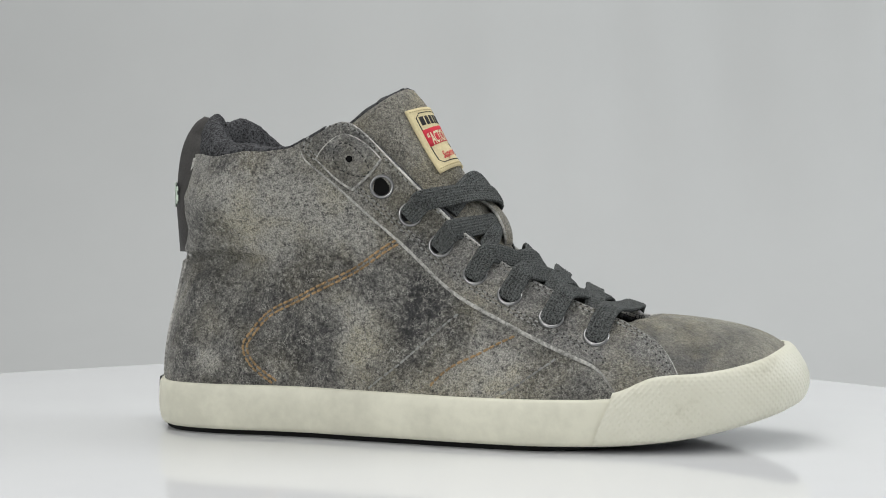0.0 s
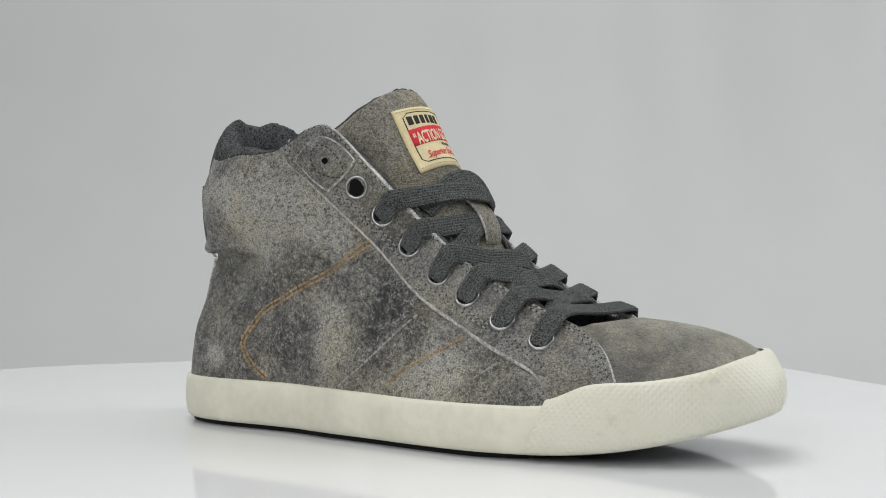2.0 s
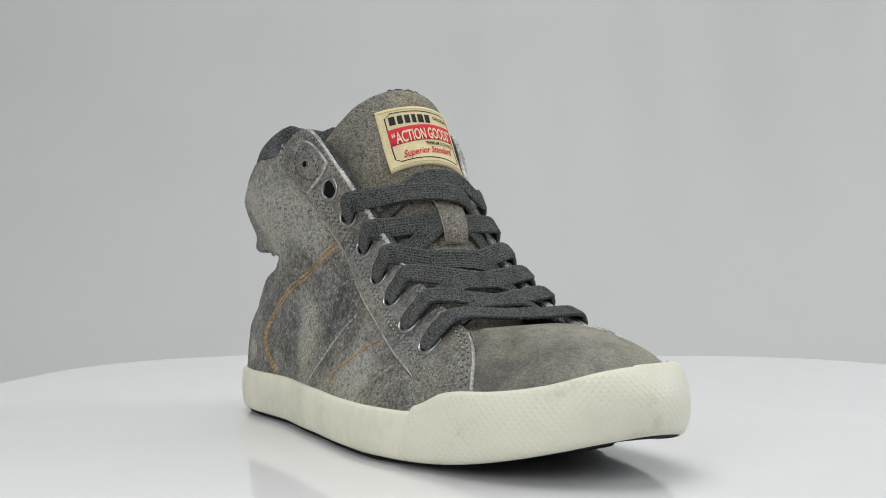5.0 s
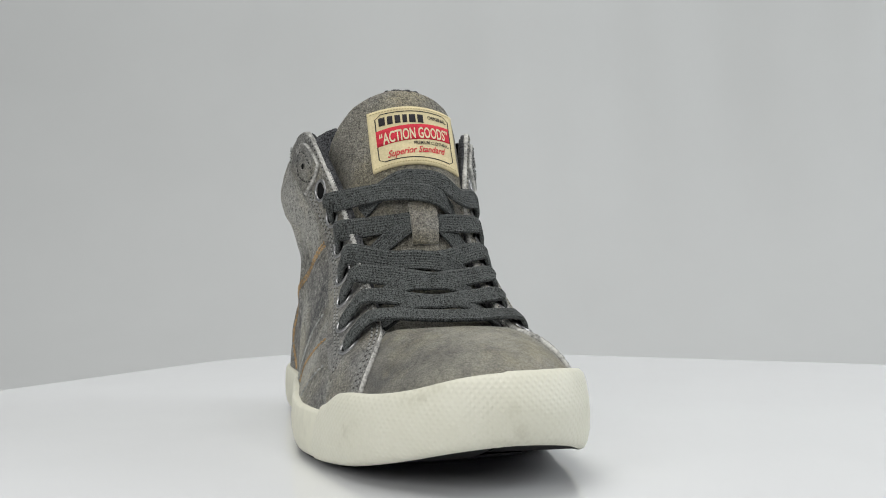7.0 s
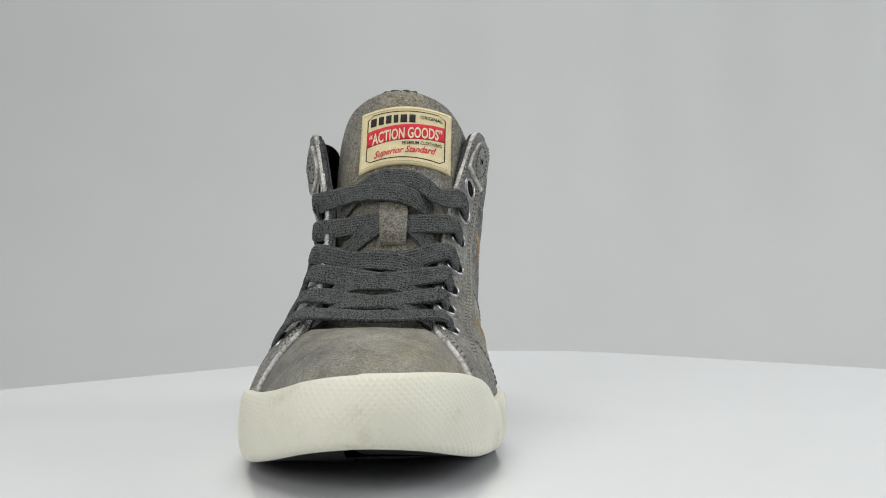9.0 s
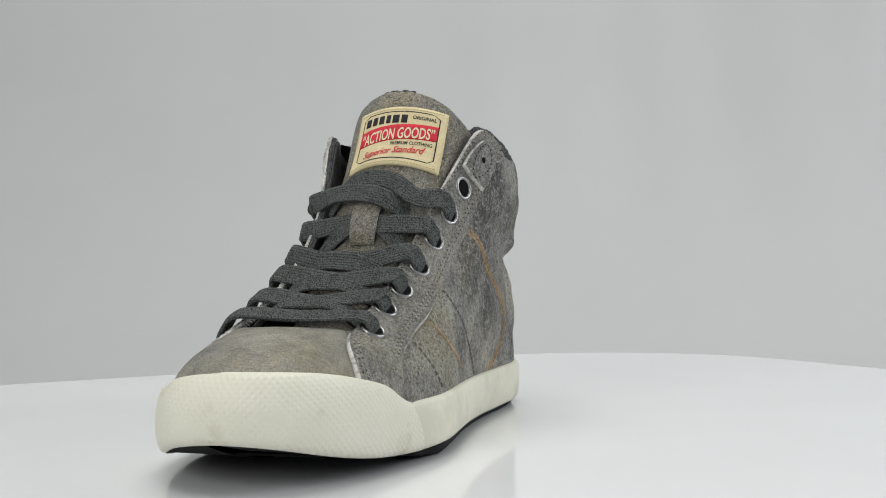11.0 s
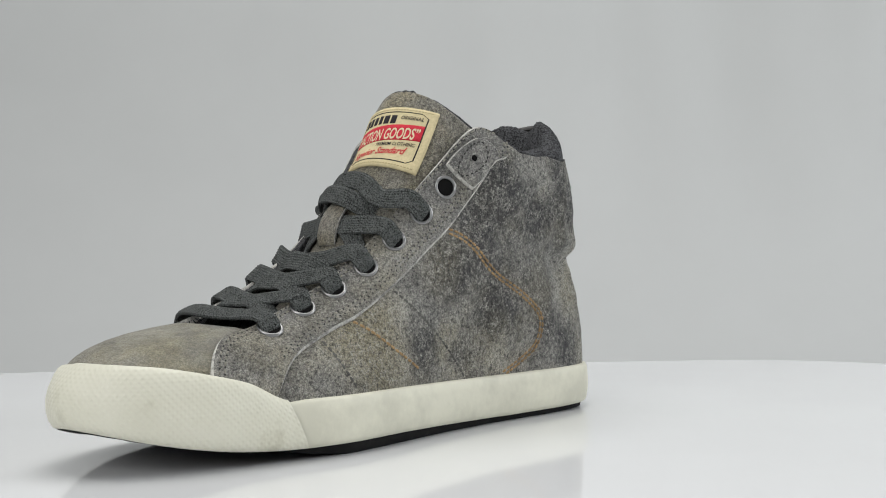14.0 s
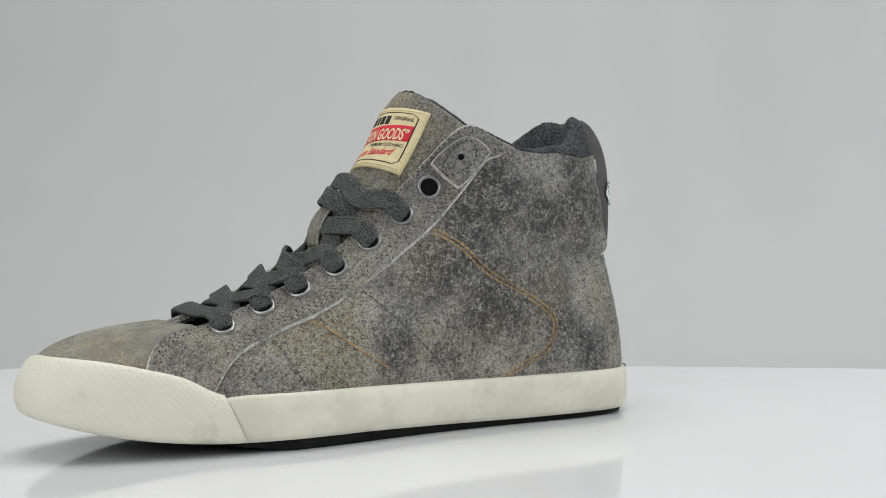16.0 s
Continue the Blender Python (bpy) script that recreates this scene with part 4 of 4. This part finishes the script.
def build_label():
    cream = plain("cream_woven_label", (0.63, 0.545, 0.33), 0.85, vary=0.1, scale=900.0, relief=0.0006, specular=0.2)
    red = plain("red_woven_thread", (0.55, 0.035, 0.055), 0.85, vary=0.15, scale=900.0, specular=0.2)
    ink = plain("black_woven_thread", (0.03, 0.028, 0.03), 0.85, vary=0.2, scale=900.0, specular=0.2)
    f, g = np.meshgrid(np.linspace(0, 1, 33), np.linspace(0, 1, 21))
    outer, inner = label_at(f, g, 2.25), label_at(f, g, 0.6)
    verts, faces, idx = slab(outer, inner, True)
    lab = part("label", verts, faces, [cream, cream], tongue, "cream woven label with red band and black print")
    # black frame line with cut corners
    w, cut = 0.014, 0.06
    x0, x1, y0, y1 = 0.075, 0.925, 0.10, 0.90
    segs = [((x0 + cut, y0), (x1 - cut, y0)), ((x0 + cut, y1), (x1 - cut, y1)), ((x0, y0 + cut), (x0, y1 - cut)), ((x1, y0 + cut), (x1, y1 - cut)),
            ((x0 + cut, y0), (x0, y0 + cut)), ((x1 - cut, y0), (x1, y0 + cut)), ((x0 + cut, y1), (x0, y1 - cut)), ((x1 - cut, y1), (x1, y1 - cut))]
    for (ax, ay), (bx, by) in segs:
        dx, dy = (0, w) if abs(by - ay) < 0.5 * abs(bx - ax) else (w * 0.75, 0)
        label_shape("frame_line", [(ax, ay), (bx, by), (bx + dx, by + dy), (ax + dx, ay + dy)], ink, 2.38, lab)
    label_shape("red_band", [(0.075, 0.365), (0.925, 0.45), (0.925, 0.705), (0.075, 0.625)], red, 2.39, lab)
    # the maker's name as plain black blocks
    x = 0.115
    for wide in (0.066, 0.058, 0.06, 0.05, 0.072, 0.066):
        label_shape("name_bar", [(x, 0.70), (x + wide, 0.70), (x + wide, 0.845), (x, 0.845)], ink, 2.40, lab)
        x += wide + 0.024
    cream2 = plain("cream_thread", (0.66, 0.58, 0.40), 0.85, vary=0.08, scale=900.0, specular=0.2)
    label_text("\u201cACTION GOODS\u201d", 0.105, 0.90, 0.425, 0.185, cream2, lab, 0.085, thick=0.02)
    label_text("ORIGINAL", 0.66, 0.90, 0.775, 0.065, ink, lab, 0.0, thick=0.015)
    label_text("PREMIUM CLOTHING", 0.47, 0.895, 0.335, 0.055, ink, lab, 0.03, thick=0.012)
    label_text("Superior Standard", 0.17, 0.84, 0.185, 0.11, red, lab, 0.07, 0.4, thick=0.015)
    # hem stitching round the label
    for k in range(30):
        for yy in (0.04, 0.945):
            a = 0.03 + 0.94 * k / 30
            label_shape("hem_stitch", [(a, yy), (a + 0.02, yy), (a + 0.02, yy + 0.016), (a, yy + 0.016)], OCHRE, 2.36, lab)
    return lab


OCHRE = plain("straw_thread", (0.42, 0.35, 0.19), 0.85, vary=0.1, scale=900.0)
build_label()


# ---- laces ----
def ribbon(points, normals, width, thick, label, name="lace", n=70):
    p = curve(points, n)
    nn = curve(normals, n)
    t = np.gradient(p, axis=0)
    t /= np.linalg.norm(t, axis=1, keepdims=True)
    sd = np.cross(nn, t)
    sd /= np.linalg.norm(sd, axis=1, keepdims=True)
    up = np.cross(t, sd)
    # ribbed weave: fine ridges run along the lace
    prof = [(-1, 0)] + [(-0.94 + 1.88 * k / 14, (0.76 if k % 2 else 1.05) - 0.35 * (k in (0, 14))) for k in range(15)] + [(1, 0), (0.93, -0.75), (0, -1), (-0.93, -0.75)]
    verts, faces, m = [], [], len(prof)
    f = np.linspace(0, 1, n)
    pinch = np.interp(f, [0, 0.06, 0.16, 0.9, 1], [0.72, 0.8, 1, 1, 0.85])
    flat = np.interp(f, [0, 0.05, 0.16, 0.88, 1], [0, 0.1, 1, 1, 0.3])
    for k in range(n):
        wob = 0.45 * noise.noise(Vector(p[k]) * 0.12)
        curl = 0.9 * noise.noise(Vector(p[k]) * 0.06 + Vector((7, 3, 1)))
        for a, b in prof:
            b = b if b <= 0 else (b * flat[k] + 0.8 * (1 - abs(a)**6) * (1 - flat[k]))
            verts.append(p[k] + sd[k] * a * width / 2 * pinch[k] + up[k] * (b * thick / 2 + wob + curl * (a * a - 0.4)))
    for k in range(n - 1):
        for j in range(m):
            faces.append((k * m + j, k * m + (j + 1) % m, (k + 1) * m + (j + 1) % m, (k + 1) * m + j))
    faces += [tuple(range(m))[::-1], tuple(range((n - 1) * m, n * m))]
    return part(name, np.array(verts) * 0.001, faces, LACE, shoe, label, smooth=False)


def near_s(x, z):
    """The place on the tongue's line nearest to a point of the side view."""
    s = np.linspace(0, 12, 241)
    q = tongue_at(s, TONGUE_MID + 0 * s)
    return s[np.argmin((q[:, 0] - x)**2 + (q[:, 2] - z)**2)]


def tongue_up(s, y):
    return tongue_at(s, y, 1.0) - tongue_at(s, y, 0.0)


def lip_near(c, sd):
    """Where the panel's free edge passes nearest to a point."""
    u = np.linspace(6, 11.3, 200)
    q = skin(u, 0 * u + 0.985, sd)
    w = u[np.argmin(np.linalg.norm(q - c, axis=1))]
    return skin(w, 0.985, sd), skin_normal(w, 0.97, sd)


def strand(sd, k, mode, lift):
    """From eyelet k over the throat: to the eyelet opposite (bar), or under the opposite panel, one place lower (cross)."""
    c, n = EYELETS_AT[sd, k]
    c2, n2 = EYELETS_AT[-sd, k]
    lip, ln = lip_near(c, sd)
    pts = [c - n * 1.8 + (c - lip) * 0.28, c + n * 2.0 + (c - lip) * 0.1, c * 0.5 + lip * 0.5 + n * 4.6, lip + ln * 4.9]
    nrm = [n, n, n, ln + n * 0.3]
    fu = EYELETS[-sd][k][0] if mode == "bar" else EYELETS[-sd][k][0] * 0.4 + EYELETS[-sd][k + 1][0] * 0.6
    fl, fn = lip_near(c2 if mode == "bar" else c2 * 0.4 + EYELETS_AT[-sd, k + 1][0] * 0.6, -sd)
    for f in (0.3, 0.5, 0.7):
        g = lip * (1 - f) + fl * f
        s = near_s(g[0] + 4, g[2] + 0.5)
        q = tongue_at(s, g[1], lift)
        g2 = g + tongue_up(s, g[1]) * 4
        keep = q if tongue_up(s, g[1]) @ (q - g2) > 0 else g2
        pts.append(keep)
        nrm.append(tongue_up(s, g[1]))
    if mode == "bar":
        pts += [fl + fn * 4.9, c2 * 0.5 + fl * 0.5 + n2 * 4.6, c2 + n2 * 2.0 + (c2 - fl) * 0.1, c2 - n2 * 1.8 + (c2 - fl) * 0.28]
        nrm += [fn + n2 * 0.3, n2, n2, n2]
    else:
        inside = fl - fn * 3.2
        pts += [inside, on_skin(fu, 0.80, -sd, -3.6)]
        nrm += [fn, fn]
    ribbon(pts, nrm, 9.3, 2.1, "flat charcoal cotton lace")


strand(-1, 6, "bar", 8.6)
for k in (5, 4, 3):
    strand(1, k, "cross", 6.6)
    strand(-1, k, "cross", 9.2)
strand(-1, 2, "bar", 3.0)
strand(-1, 1, "cross", 6.4)


def tucked_strand():
    """The free end: from the second eyelet over the tongue, tucked under the strand beside it."""
    c, n = EYELETS_AT[1, 1]
    lip, ln = lip_near(c, 1)
    pts = [c - n * 1.8 + (c - lip) * 0.28, c + n * 2.0 + (c - lip) * 0.1, c * 0.5 + lip * 0.5 + n * 4.6, lip + ln * 4.9]
    nrm = [n, n, n, ln + n * 0.3]
    for s, y, off in ((7.25, 20, 6.5), (7.6, 11, 6.3), (7.65, -1, 5.4), (7.45, -10, 3.8), (7.1, -18, 2.3)):
        pts.append(tongue_at(s, y, off))
        nrm.append(tongue_up(s, y))
    ribbon(pts, nrm, 9.3, 2.1, "flat charcoal cotton lace")


tucked_strand()


def low_strand():
    """The lace's crossing that lies flat on the tongue behind the keeper."""
    pts, nrm = [], []
    for s, y, off in ((4.7, -27, 1.0), (5.3, -17, 2.6), (5.9, -6, 3.0), (6.25, 4, 3.0), (6.0, 13, 2.8), (5.3, 21, 2.4), (4.7, 27, 1.0)):
        pts.append(tongue_at(s, y, off))
        nrm.append(tongue_up(s, y))
    ribbon(pts, nrm, 8.6, 1.6, "flat charcoal cotton lace")


low_strand()


def build_keeper():
    """Leather tab on the tongue through which a lace runs."""
    s = np.linspace(5.45, 7.1, 24)
    lift = 1.2 + 4.6 * np.sin(np.pi * np.clip((s - 5.4) / 1.75, 0, 1))**0.6
    y = np.linspace(-0.8, 9.2, 7)
    sg, yg = np.meshgrid(s, y, indexing="ij")
    lg = np.broadcast_to(lift[:, None], sg.shape)
    verts, faces, idx = slab(tongue_at(sg, yg, lg), tongue_at(sg, yg, lg - 1.5), True)
    part("lace_keeper", verts, faces, [KEEPER, RAW], tongue, "taupe leather lace keeper tab", idx)


build_keeper()


# ---- movement ----
def motions():
    table_rows, shoe_rows = [], []
    for k in range(33):
        t = 0.5 * k
        m = pose(0, 0, 0, 0, 0, TURN_START + TURN_RATE * t)
        table_rows.append((t, m))
        shoe_rows.append((t, m @ pose(0, SHOE_SHIFT, 0)))
    walk(turntable, table_rows)
    walk(shoe, shoe_rows)


motions()
